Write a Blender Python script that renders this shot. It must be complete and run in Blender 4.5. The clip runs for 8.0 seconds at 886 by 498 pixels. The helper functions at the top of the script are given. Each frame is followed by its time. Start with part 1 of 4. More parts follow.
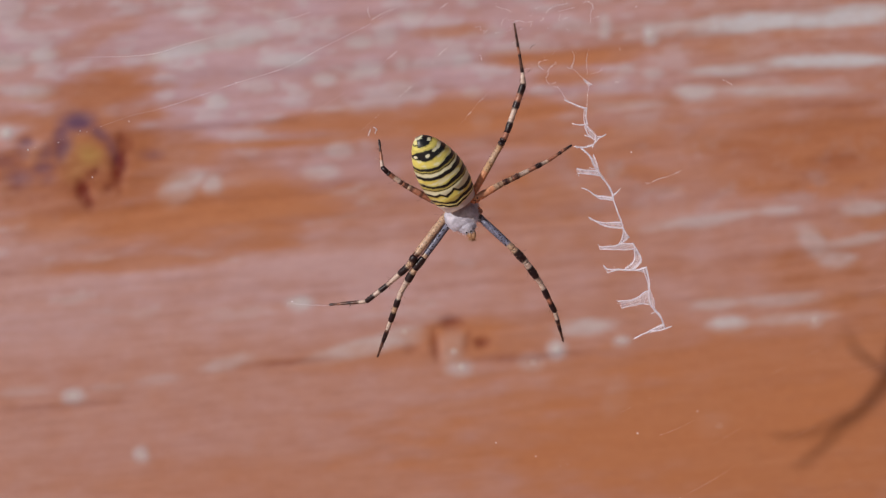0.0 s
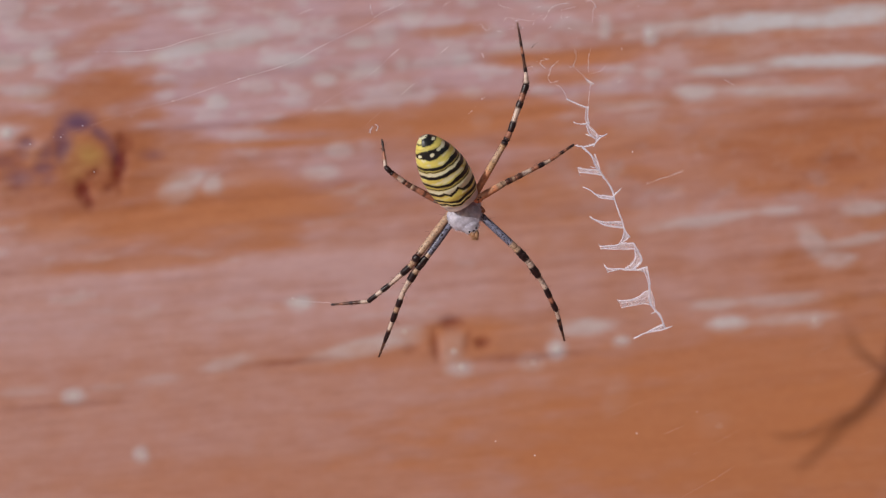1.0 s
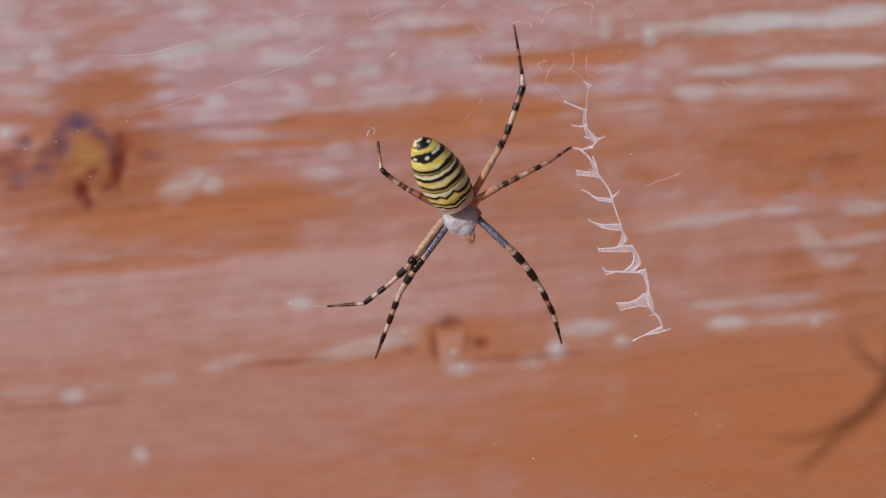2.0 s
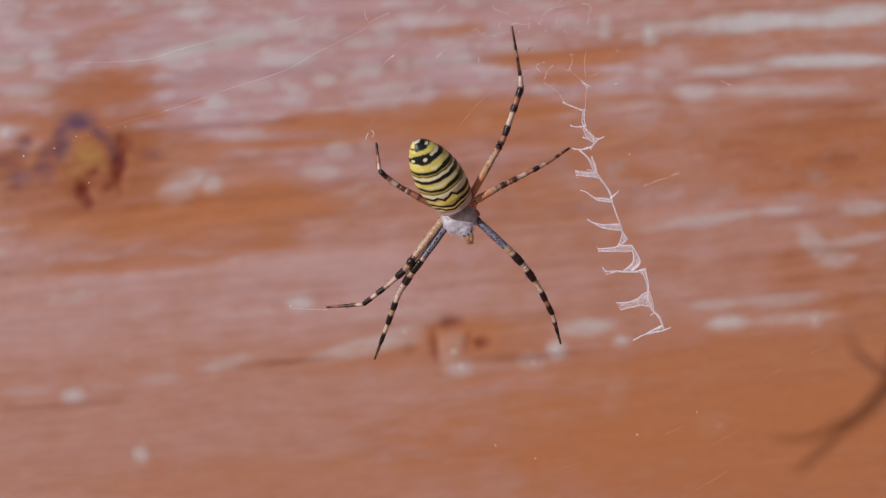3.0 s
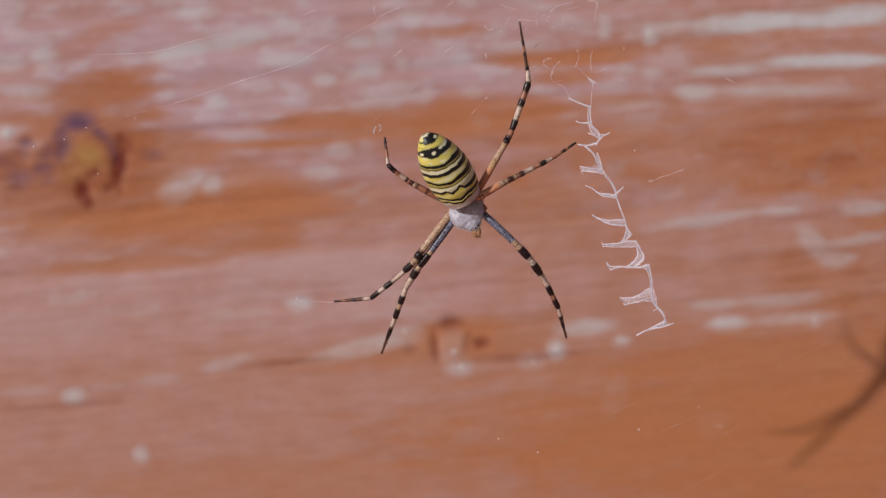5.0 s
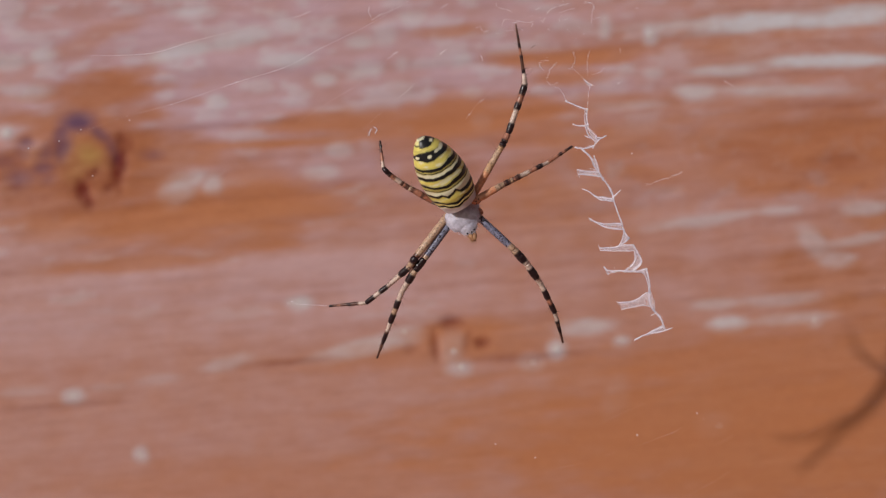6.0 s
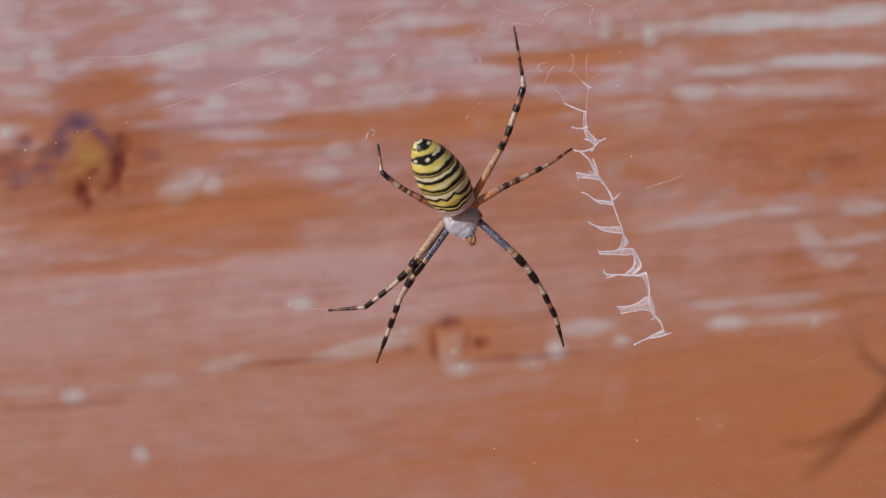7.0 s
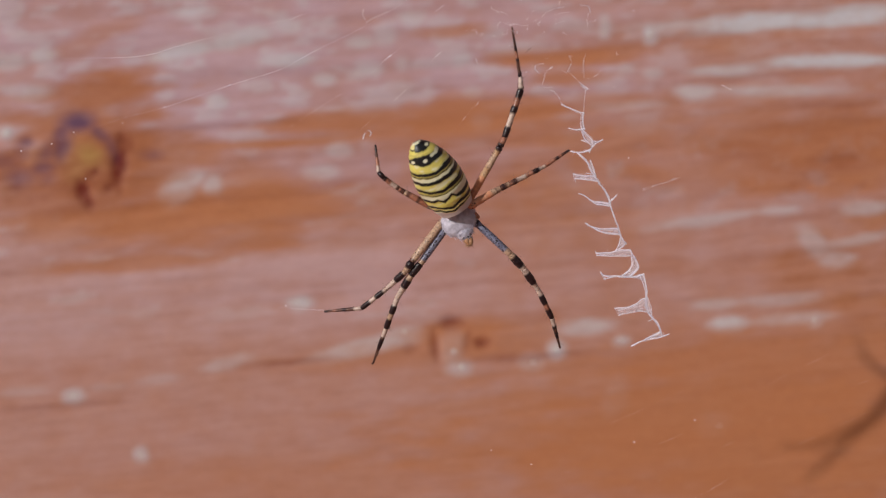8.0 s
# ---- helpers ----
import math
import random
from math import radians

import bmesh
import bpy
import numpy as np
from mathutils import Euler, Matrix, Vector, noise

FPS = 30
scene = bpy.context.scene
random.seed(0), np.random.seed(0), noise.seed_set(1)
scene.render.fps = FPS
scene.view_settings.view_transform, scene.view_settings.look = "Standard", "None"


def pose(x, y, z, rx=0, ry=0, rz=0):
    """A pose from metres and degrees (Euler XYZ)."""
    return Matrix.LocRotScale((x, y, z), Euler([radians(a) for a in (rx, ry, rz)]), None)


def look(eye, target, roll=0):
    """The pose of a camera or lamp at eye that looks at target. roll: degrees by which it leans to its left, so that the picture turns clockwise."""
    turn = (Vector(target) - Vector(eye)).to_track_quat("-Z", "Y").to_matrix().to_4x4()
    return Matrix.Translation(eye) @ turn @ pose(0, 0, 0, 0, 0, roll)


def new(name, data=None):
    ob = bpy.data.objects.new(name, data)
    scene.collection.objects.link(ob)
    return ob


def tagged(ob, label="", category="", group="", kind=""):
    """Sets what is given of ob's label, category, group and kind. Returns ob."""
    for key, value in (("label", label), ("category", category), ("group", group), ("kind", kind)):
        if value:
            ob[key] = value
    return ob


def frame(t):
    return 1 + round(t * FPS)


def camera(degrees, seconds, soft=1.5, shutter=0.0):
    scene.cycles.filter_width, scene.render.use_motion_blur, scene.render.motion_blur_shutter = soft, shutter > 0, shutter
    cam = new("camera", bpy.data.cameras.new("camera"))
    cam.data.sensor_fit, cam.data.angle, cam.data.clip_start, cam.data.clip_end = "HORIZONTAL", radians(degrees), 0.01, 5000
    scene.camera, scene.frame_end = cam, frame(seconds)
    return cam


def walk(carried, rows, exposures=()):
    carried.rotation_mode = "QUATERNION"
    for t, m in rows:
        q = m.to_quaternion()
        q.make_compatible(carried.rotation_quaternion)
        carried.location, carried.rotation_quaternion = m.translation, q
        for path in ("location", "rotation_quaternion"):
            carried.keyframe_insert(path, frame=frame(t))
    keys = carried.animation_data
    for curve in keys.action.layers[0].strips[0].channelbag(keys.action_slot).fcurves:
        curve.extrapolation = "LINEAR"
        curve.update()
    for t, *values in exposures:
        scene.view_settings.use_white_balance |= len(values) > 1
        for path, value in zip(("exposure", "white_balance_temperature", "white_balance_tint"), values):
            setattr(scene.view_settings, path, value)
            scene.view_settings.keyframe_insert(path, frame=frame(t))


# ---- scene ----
ROLL = 5.0            # degrees by which the level lines of the place rise to the right of the picture
REACH = 0.262         # eye to web
GAP = 0.085           # web to timber
EYE_H = 1.30
MM = 0.001

cam = camera(28.0, 8.0, soft=1.15)
EYE = (0.0, -REACH, EYE_H)
STAND = look(EYE, (0, 0, EYE_H), -ROLL)
walk(cam, [(0.0, STAND), (8.0, STAND)],
     exposures=[(0.0, 0.05), (1.5, 0.01), (3.0, 0.0), (4.5, -0.03), (6.0, -0.05), (8.0, -0.04)])
cam.data.dof.use_dof = True
cam.data.dof.focus_distance = REACH - 0.001
cam.data.dof.aperture_fstop = 17.0

# the frame of the web: x and z across the picture, y into depth, origin on the optical axis
WEB = Matrix.Translation((0, 0, EYE_H)) @ pose(0, 0, 0, 0, ROLL, 0)

# ---- light ----
SUN_WAY = (WEB.to_3x3() @ Vector((84.0, 85.0, -29.4))).normalized()
SUN_UP = math.asin(-SUN_WAY.z)
SUN_ROUND = math.atan2(-SUN_WAY.x, -SUN_WAY.y)
world = bpy.data.worlds.new("sky")
scene.world = world
world.use_nodes = True
wn = world.node_tree.nodes
sky = wn.new("ShaderNodeTexSky")
sky.sky_type = "NISHITA"
sky.sun_disc = False
sky.sun_elevation = SUN_UP
sky.sun_rotation = SUN_ROUND
wn["Background"].inputs["Strength"].default_value = 0.058
world.node_tree.links.new(sky.outputs["Color"], wn["Background"].inputs["Color"])
sun_data = bpy.data.lights.new("sun", "SUN")
sun_data.energy = 2.81
sun_data.angle = radians(1.15)
sun_data.color = (1.0, 0.985, 0.97)
sun = new("sun", sun_data)
sun.matrix_world = Matrix.Translation((-2, -2, 3)) @ SUN_WAY.to_track_quat("-Z", "Y").to_matrix().to_4x4()


# ---- materials ----
class Nodes:
    """Short hand for building a node material."""

    def __init__(self, name, rough=0.6, spec=0.4):
        self.mat = bpy.data.materials.new(name)
        self.mat.use_nodes = True
        self.tree = self.mat.node_tree
        self.bsdf = self.tree.nodes["Principled BSDF"]
        self.bsdf.inputs["Roughness"].default_value = rough
        self.bsdf.inputs["Specular IOR Level"].default_value = spec

    def add(self, kind, **values):
        n = self.tree.nodes.new(kind)
        for key, value in values.items():
            n.inputs[key].default_value = value
        return n

    def link(self, a, b):
        self.tree.links.new(a, b)

    def coords(self, scale=(1, 1, 1)):
        tc = self.add("ShaderNodeTexCoord")
        mp = self.add("ShaderNodeMapping")
        mp.inputs["Scale"].default_value = scale
        self.link(tc.outputs["Object"], mp.inputs["Vector"])
        return mp.outputs["Vector"]

    def noise(self, vec, scale, detail=4.0, rough=0.55, distort=0.0):
        n = self.add("ShaderNodeTexNoise", Scale=scale, Detail=detail, Roughness=rough, Distortion=distort)
        self.link(vec, n.inputs["Vector"])
        return n.outputs["Fac"]

    def ramp(self, fac, stops, mode="LINEAR"):
        r = self.add("ShaderNodeValToRGB")
        r.color_ramp.interpolation = mode
        el = r.color_ramp.elements
        while len(el) < len(stops):
            el.new(0.5)
        for e, (p, c) in zip(el, stops):
            e.position = p
            e.color = (*c, 1) if len(c) == 3 else c
        self.link(fac, r.inputs["Fac"])
        return r.outputs["Color"]

    def mix(self, fac, a, b, mode="MIX"):
        n = self.tree.nodes.new("ShaderNodeMix")
        n.data_type = "RGBA"
        n.blend_type = mode
        for value, i in ((fac, 0), (a, 6), (b, 7)):
            if isinstance(value, bpy.types.NodeSocket):
                self.link(value, n.inputs[i])
            elif i == 0:
                n.inputs[0].default_value = value
            else:
                n.inputs[i].default_value = (*value, 1)
        return n.outputs[2]

    def math(self, op, a, b=0.0, clamp=False):
        n = self.tree.nodes.new("ShaderNodeMath")
        n.operation = op
        n.use_clamp = clamp
        for value, i in ((a, 0), (b, 1)):
            if isinstance(value, bpy.types.NodeSocket):
                self.link(value, n.inputs[i])
            else:
                n.inputs[i].default_value = value
        return n.outputs[0]

    def bump(self, height, strength, distance):
        n = self.add("ShaderNodeBump", Strength=strength, Distance=distance)
        self.link(height, n.inputs["Height"])
        self.link(n.outputs["Normal"], self.bsdf.inputs["Normal"])

    def colour(self, c):
        self.link(c, self.bsdf.inputs["Base Color"])
        return self.mat


def timber_material():
    """Weathered red-brown stained timber: bare stain, grey bloom, pale flaked patches, knot wood."""
    n = Nodes("weathered_timber", 0.55, 0.18)
    wear = n.add("ShaderNodeAttribute")
    wear.attribute_name = "wear"
    knot = n.add("ShaderNodeAttribute")
    knot.attribute_name = "knot"
    sw = n.add("ShaderNodeSeparateColor")
    sk = n.add("ShaderNodeSeparateColor")
    n.link(wear.outputs["Color"], sw.inputs["Color"])
    n.link(knot.outputs["Color"], sk.inputs["Color"])
    grain_v = n.coords((90, 400, 900))
    grain = n.noise(grain_v, 1.0, 5, 0.6, 0.4)
    fine = n.noise(n.coords((500, 2000, 4200)), 1.0, 3, 0.6)
    blot = n.noise(n.coords((26, 60, 95)), 1.0, 4, 0.55, 0.6)
    speck = n.noise(n.coords((420, 700, 700)), 1.0, 3, 0.65)
    base = n.ramp(grain, [(0.28, (0.33, 0.123, 0.062)), (0.5, (0.395, 0.157, 0.081)), (0.74, (0.44, 0.195, 0.11))])
    base = n.mix(n.math("MULTIPLY", n.math("SUBTRACT", blot, 0.42), 1.6, True), base, (0.37, 0.13, 0.067))
    bloom = n.math("MULTIPLY", sw.outputs["Red"], n.math("ADD", 0.55, n.math("MULTIPLY", grain, 0.9)), True)
    base = n.mix(bloom, base, n.mix(wear.outputs["Alpha"], (0.484, 0.291, 0.282), (0.474, 0.306, 0.338)))
    pale = n.math("MULTIPLY", sw.outputs["Green"], n.math("ADD", 0.45, speck), True)
    base = n.mix(pale, base, (0.525, 0.487, 0.515))
    base = n.mix(n.math("MULTIPLY", sw.outputs["Blue"], n.math("ADD", 0.35, blot), True), base, (0.435, 0.16, 0.068))
    base = n.mix(n.math("MULTIPLY", sk.outputs["Blue"], n.math("ADD", 0.35, grain), True), base, (0.56, 0.33, 0.10))
    base = n.mix(n.math("MULTIPLY", sk.outputs["Red"], n.math("ADD", 0.45, speck), True), base, (0.155, 0.022, 0.011))
    base = n.mix(sk.outputs["Green"], base, (0.105, 0.045, 0.095))
    base = n.mix(0.18, base, n.ramp(fine, [(0.3, (0.2, 0.2, 0.2)), (0.7, (0.8, 0.8, 0.8))]), "SOFT_LIGHT")
    n.link(n.ramp(speck, [(0.3, (0.42,) * 3), (0.7, (0.68,) * 3)]), n.bsdf.inputs["Roughness"])
    n.bump(n.math("ADD", n.math("MULTIPLY", grain, 0.7), n.math("MULTIPLY", fine, 0.3)), 0.32, 0.0006)
    return n.colour(base)


def plain_timber_material():
    n = Nodes("plain_timber", 0.6, 0.35)
    grain = n.noise(n.coords((12, 60, 180)), 1.0, 5, 0.6, 0.4)
    n.bump(grain, 0.4, 0.001)
    return n.colour(n.ramp(grain, [(0.3, (0.36, 0.13, 0.06)), (0.7, (0.48, 0.22, 0.15))]))


def ground_material():
    n = Nodes("bounce_ground", 0.9, 0.2)
    a = n.noise(n.coords(), 3.0, 6)
    n.bump(n.noise(n.coords(), 60.0, 4), 0.5, 0.02)
    # reddish tones chosen so that the bounce warms the shade on the timber
    return n.colour(n.ramp(a, [(0.3, (0.35, 0.16, 0.115)), (0.7, (0.51, 0.265, 0.20))]))


def abdomen_material():
    """The coloured bands of the abdomen, milky in places, with a waxy gloss."""
    n = Nodes("banded_abdomen", 0.38, 0.35)
    band = n.add("ShaderNodeAttribute")
    band.attribute_name = "band"
    mott = n.noise(n.coords((1500, 1500, 1500)), 1.0, 3)
    c = n.mix(0.3, band.outputs["Color"], n.ramp(mott, [(0.3, (0.3,) * 3), (0.7, (0.7,) * 3)]), "SOFT_LIGHT")
    n.bump(mott, 0.3, 0.0002)
    n.bsdf.inputs["Subsurface Weight"].default_value = 0.05
    n.bsdf.inputs["Subsurface Radius"].default_value = (0.0006, 0.0004, 0.0002)
    return n.colour(c)


def skin_material(name, low, high, rough=0.45, scale=1600.0, bump=0.3):
    n = Nodes(name, rough, 0.5)
    a = n.noise(n.coords(), scale, 4, 0.6)
    n.bump(a, bump, 0.00015)
    return n.colour(n.ramp(a, [(0.35, low), (0.65, high)]))


def silk_material(name="silk", sheen=0.6):
    n = Nodes(name, 0.28, 0.8)
    n.bsdf.inputs["Base Color"].default_value = (0.96, 0.89, 1.0, 1)
    n.bsdf.inputs["Sheen Weight"].default_value = sheen
    thin = n.tree.nodes.new("ShaderNodeBsdfTranslucent")
    thin.inputs["Color"].default_value = (0.98, 0.94, 1.0, 1)
    m = n.tree.nodes.new("ShaderNodeMixShader")
    m.inputs[0].default_value = 0.3
    n.link(n.bsdf.outputs[0], m.inputs[1])
    n.link(thin.outputs[0], m.inputs[2])
    n.link(m.outputs[0], n.tree.nodes["Material Output"].inputs["Surface"])
    return n.mat


def film_material():
    """A skin of swathing silk: streaked, thin places let the view through."""
    n = Nodes("silk_film", 0.4, 0.5)
    n.bsdf.inputs["Base Color"].default_value = (0.97, 0.90, 1.0, 1)
    cover = n.add("ShaderNodeAttribute")
    cover.attribute_name = "cover"
    streak = n.noise(n.coords((1500, 1500, 1500)), 1.0, 3, 0.6)
    fac = n.math("MULTIPLY", cover.outputs["Fac"], n.math("ADD", 0.35, n.math("MULTIPLY", streak, 1.3)), True)
    clear = n.tree.nodes.new("ShaderNodeBsdfTransparent")
    m = n.tree.nodes.new("ShaderNodeMixShader")
    n.link(fac, m.inputs[0])
    n.link(clear.outputs[0], m.inputs[1])
    n.link(n.bsdf.outputs[0], m.inputs[2])
    n.link(m.outputs[0], n.tree.nodes["Material Output"].inputs["Surface"])
    return n.mat


MAT_FILM = film_material()
MAT_TIMBER = timber_material()
MAT_PLAIN = plain_timber_material()
MAT_GROUND = ground_material()
MAT_ABDOMEN = abdomen_material()
MAT_SILVER = skin_material("silver_hair", (0.47, 0.435, 0.51), (0.645, 0.605, 0.705), 0.5, 1800, 0.15)
MAT_SILK = silk_material()
MAT_CRUST = skin_material("white_crust", (0.50, 0.47, 0.45), (0.66, 0.63, 0.61), 0.7, 900)


def leg_material():
    """Leg skin: the bands come from the rings, mottled, with dark flecks and a waxy gloss."""
    n = Nodes("leg_skin", 0.36, 0.28)
    n.bsdf.inputs["Coat Weight"].default_value = 0.12
    n.bsdf.inputs["Coat Roughness"].default_value = 0.16
    band = n.add("ShaderNodeAttribute")
    band.attribute_name = "band"
    mott = n.noise(n.coords(), 1500, 4, 0.6)
    fleck = n.noise(n.coords(), 3600, 1, 0.5)
    c = n.mix(0.6, band.outputs["Color"], n.ramp(mott, [(0.3, (0.18,) * 3), (0.7, (0.82,) * 3)]), "SOFT_LIGHT")
    c = n.mix(n.math("MULTIPLY", n.math("MULTIPLY", n.math("SUBTRACT", fleck, 0.535, True), band.outputs["Alpha"]), 9, True), c, (0.03, 0.02, 0.02))
    n.bump(mott, 0.35, 0.00015)
    return n.colour(c)


MAT_LEG = leg_material()
MAT_HAIR = skin_material("dark_hair", (0.010, 0.008, 0.010), (0.035, 0.028, 0.030), 0.35)
# black, cream, tan, orange-brown, blue-grey, dark brown, yellow-brown, red-brown
TONES = [(0.022, 0.011, 0.013), (0.58, 0.43, 0.36), (0.49, 0.315, 0.215), (0.62, 0.275, 0.155), (0.17, 0.168, 0.24), (0.10, 0.042, 0.030), (0.50, 0.295, 0.165), (0.36, 0.145, 0.092)]
K, W, T, O, B, D, V, R = range(8)
# how strongly dark flecks show on each tone
FLECKS = {T: 0.35, B: 1.2, V: 0.45, O: 0.1, R: 0.35}
MAT_PALP = skin_material("palp_brown", (0.30, 0.13, 0.06), (0.50, 0.29, 0.16), 0.6)
MAT_COXA = skin_material("coxa_brown", (0.34, 0.13, 0.07), (0.50, 0.22, 0.13), 0.5)
MAT_EYE = skin_material("eye_black", (0.004, 0.004, 0.004), (0.01, 0.01, 0.01), 0.12)


# ---- building ----
def mesh_of(name, verts, faces, mats=(), index=None, smooth=True):
    me = bpy.data.meshes.new(name)
    me.from_pydata(verts, [], faces)
    for m in mats:
        me.materials.append(m)
    if index is not None:
        me.polygons.foreach_set("material_index", index)
    if smooth:
        me.polygons.foreach_set("use_smooth", [True] * len(me.polygons))
    me.update()
    return me


def part(name, me, parent, label=""):
    ob = new(name, me)
    ob.parent = parent
    return tagged(ob, label)


class Soup:
    """Collects tubes and blobs into one mesh."""

    def __init__(self):
        self.v, self.f, self.i, self.c, self.w = [], [], [], [], {}

    def tube(self, pts, radii, sides=6, slots=None, tones=None):
        """A capped tube along pts; slots gives the material of each stretch."""
        pts = [Vector(p) for p in pts]
        start = len(self.v)
        up = None
        for k, p in enumerate(pts):
            way = (pts[min(k + 1, len(pts) - 1)] - pts[max(k - 1, 0)]).normalized()
            if up is None:
                up = way.orthogonal().normalized()
            up = (up - way * up.dot(way)).normalized()
            side = way.cross(up)
            r = radii[k] if isinstance(radii, (list, tuple)) else radii
            for s in range(sides):
                a = 2 * math.pi * s / sides
                self.v.append(p + (up * math.cos(a) + side * math.sin(a)) * r)
                if tones:
                    self.c.append(tones[k])
        for k in range(len(pts) - 1):
            for s in range(sides):
                a, b = start + k * sides + s, start + k * sides + (s + 1) % sides
                self.f.append((a, b, b + sides, a + sides))
                self.i.append(slots[k] if slots else 0)
        self.f.append(tuple(start + s for s in reversed(range(sides))))
        self.i.append(slots[0] if slots else 0)
        last = start + (len(pts) - 1) * sides
        self.f.append(tuple(last + s for s in range(sides)))
        self.i.append(slots[-1] if slots else 0)

    def strip(self, one, two, covers, slot=0):
        """A skin between two courses of equal count, three rows wide; covers: its density at both edges and the middle."""
        start = len(self.v)
        for a, b in zip(one, two):
            for k, g in enumerate((0.0, 0.5, 1.0)):
                self.v.append(a.lerp(b, g))
                self.w[len(self.v) - 1] = covers[k]
        for k in range(len(one) - 1):
            for j in (0, 1):
                p = start + 3 * k + j
                self.f.append((p, p + 1, p + 4, p + 3))
                self.i.append(slot)

    def blob(self, centre, size, rings=10, sides=14, turn=None, lump=0.0, slot=0):
        c = Vector(centre)
        start = len(self.v)
        turn = turn or Matrix.Identity(3)
        for k in range(rings + 1):
            th = math.pi * (k + 0.02) / (rings + 0.04)
            for s in range(sides):
                a = 2 * math.pi * s / sides
                d = Vector((math.sin(th) * math.cos(a), math.sin(th) * math.sin(a), math.cos(th)))
                g = 1 + lump * noise.noise(d * 2.3 + c * 900)
                self.v.append(c + turn @ Vector([d[j] * size[j] * g for j in range(3)]))
        for k in range(rings):
            for s in range(sides):
                a, b = start + k * sides + s, start + k * sides + (s + 1) % sides
                self.f.append((a, a + sides, b + sides, b))
                self.i.append(slot)
        self.f.append(tuple(start + s for s in range(sides)))
        self.i.append(slot)
        self.f.append(tuple(start + rings * sides + s for s in reversed(range(sides))))
        self.i.append(slot)

    def mesh(self, name, mats):
        me = mesh_of(name, [tuple(v) for v in self.v], self.f, mats, self.i)
        if self.w:
            at = me.attributes.new("cover", "FLOAT", "POINT")
            at.data.foreach_set("value", [self.w.get(k, 1.0) for k in range(len(self.v))])
        if self.c:
            at = me.attributes.new("band", "FLOAT_COLOR", "POINT")
            at.data.foreach_set("color", [x for c in self.c for x in (*c, 1.0)[:4]])
        return me


def curve(pts, steps):
    """Catmull-Rom through pts."""
    pts = [Vector(p) for p in pts]
    out = []
    for k in range(len(pts) - 1):
        a, b, c, d = pts[max(k - 1, 0)], pts[k], pts[k + 1], pts[min(k + 2, len(pts) - 1)]
        for s in range(steps):
            t = s / steps
            out.append(0.5 * (2 * b + (c - a) * t + (2 * a - 5 * b + 4 * c - d) * t * t + (3 * b - a - 3 * c + d) * t ** 3))
    return out + [pts[-1]]


def lean(z):
    """Depth of the web (mm) at the height z (mm) in its frame: its top leans to the eye."""
    return -0.30 * z


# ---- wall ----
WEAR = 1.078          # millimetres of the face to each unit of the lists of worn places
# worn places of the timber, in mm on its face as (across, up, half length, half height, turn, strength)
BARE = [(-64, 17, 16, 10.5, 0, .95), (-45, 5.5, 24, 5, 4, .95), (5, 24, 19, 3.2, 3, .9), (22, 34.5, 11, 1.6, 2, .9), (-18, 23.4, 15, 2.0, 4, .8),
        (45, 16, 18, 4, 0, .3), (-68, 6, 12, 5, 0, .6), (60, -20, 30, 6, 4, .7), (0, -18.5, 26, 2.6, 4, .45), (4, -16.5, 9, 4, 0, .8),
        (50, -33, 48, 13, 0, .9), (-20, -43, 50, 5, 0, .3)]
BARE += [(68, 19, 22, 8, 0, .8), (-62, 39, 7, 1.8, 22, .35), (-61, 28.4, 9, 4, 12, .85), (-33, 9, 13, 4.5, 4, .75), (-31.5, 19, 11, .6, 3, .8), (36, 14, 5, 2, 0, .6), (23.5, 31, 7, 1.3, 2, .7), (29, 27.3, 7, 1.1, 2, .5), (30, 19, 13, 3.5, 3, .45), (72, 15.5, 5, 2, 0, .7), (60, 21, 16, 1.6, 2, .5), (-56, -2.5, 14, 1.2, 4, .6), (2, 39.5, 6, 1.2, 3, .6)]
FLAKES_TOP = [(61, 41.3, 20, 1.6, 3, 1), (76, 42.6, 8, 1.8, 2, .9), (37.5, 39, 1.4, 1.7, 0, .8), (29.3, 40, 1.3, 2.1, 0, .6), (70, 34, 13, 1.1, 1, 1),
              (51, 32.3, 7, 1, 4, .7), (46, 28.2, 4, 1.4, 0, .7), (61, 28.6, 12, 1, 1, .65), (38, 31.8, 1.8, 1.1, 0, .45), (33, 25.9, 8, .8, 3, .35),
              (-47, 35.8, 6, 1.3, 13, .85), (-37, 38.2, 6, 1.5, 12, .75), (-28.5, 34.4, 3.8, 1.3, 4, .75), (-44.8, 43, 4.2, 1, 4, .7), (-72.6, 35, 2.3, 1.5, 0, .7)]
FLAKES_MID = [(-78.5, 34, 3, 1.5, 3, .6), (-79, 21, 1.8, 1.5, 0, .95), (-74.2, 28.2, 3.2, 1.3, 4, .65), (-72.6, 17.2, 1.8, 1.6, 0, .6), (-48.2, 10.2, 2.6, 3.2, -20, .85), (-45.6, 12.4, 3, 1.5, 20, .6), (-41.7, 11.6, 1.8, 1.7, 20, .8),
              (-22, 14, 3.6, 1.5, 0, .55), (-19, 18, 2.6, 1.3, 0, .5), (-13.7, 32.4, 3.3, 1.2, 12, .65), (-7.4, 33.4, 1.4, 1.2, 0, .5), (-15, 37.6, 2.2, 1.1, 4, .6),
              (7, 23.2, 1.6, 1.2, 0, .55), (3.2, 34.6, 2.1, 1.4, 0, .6)]
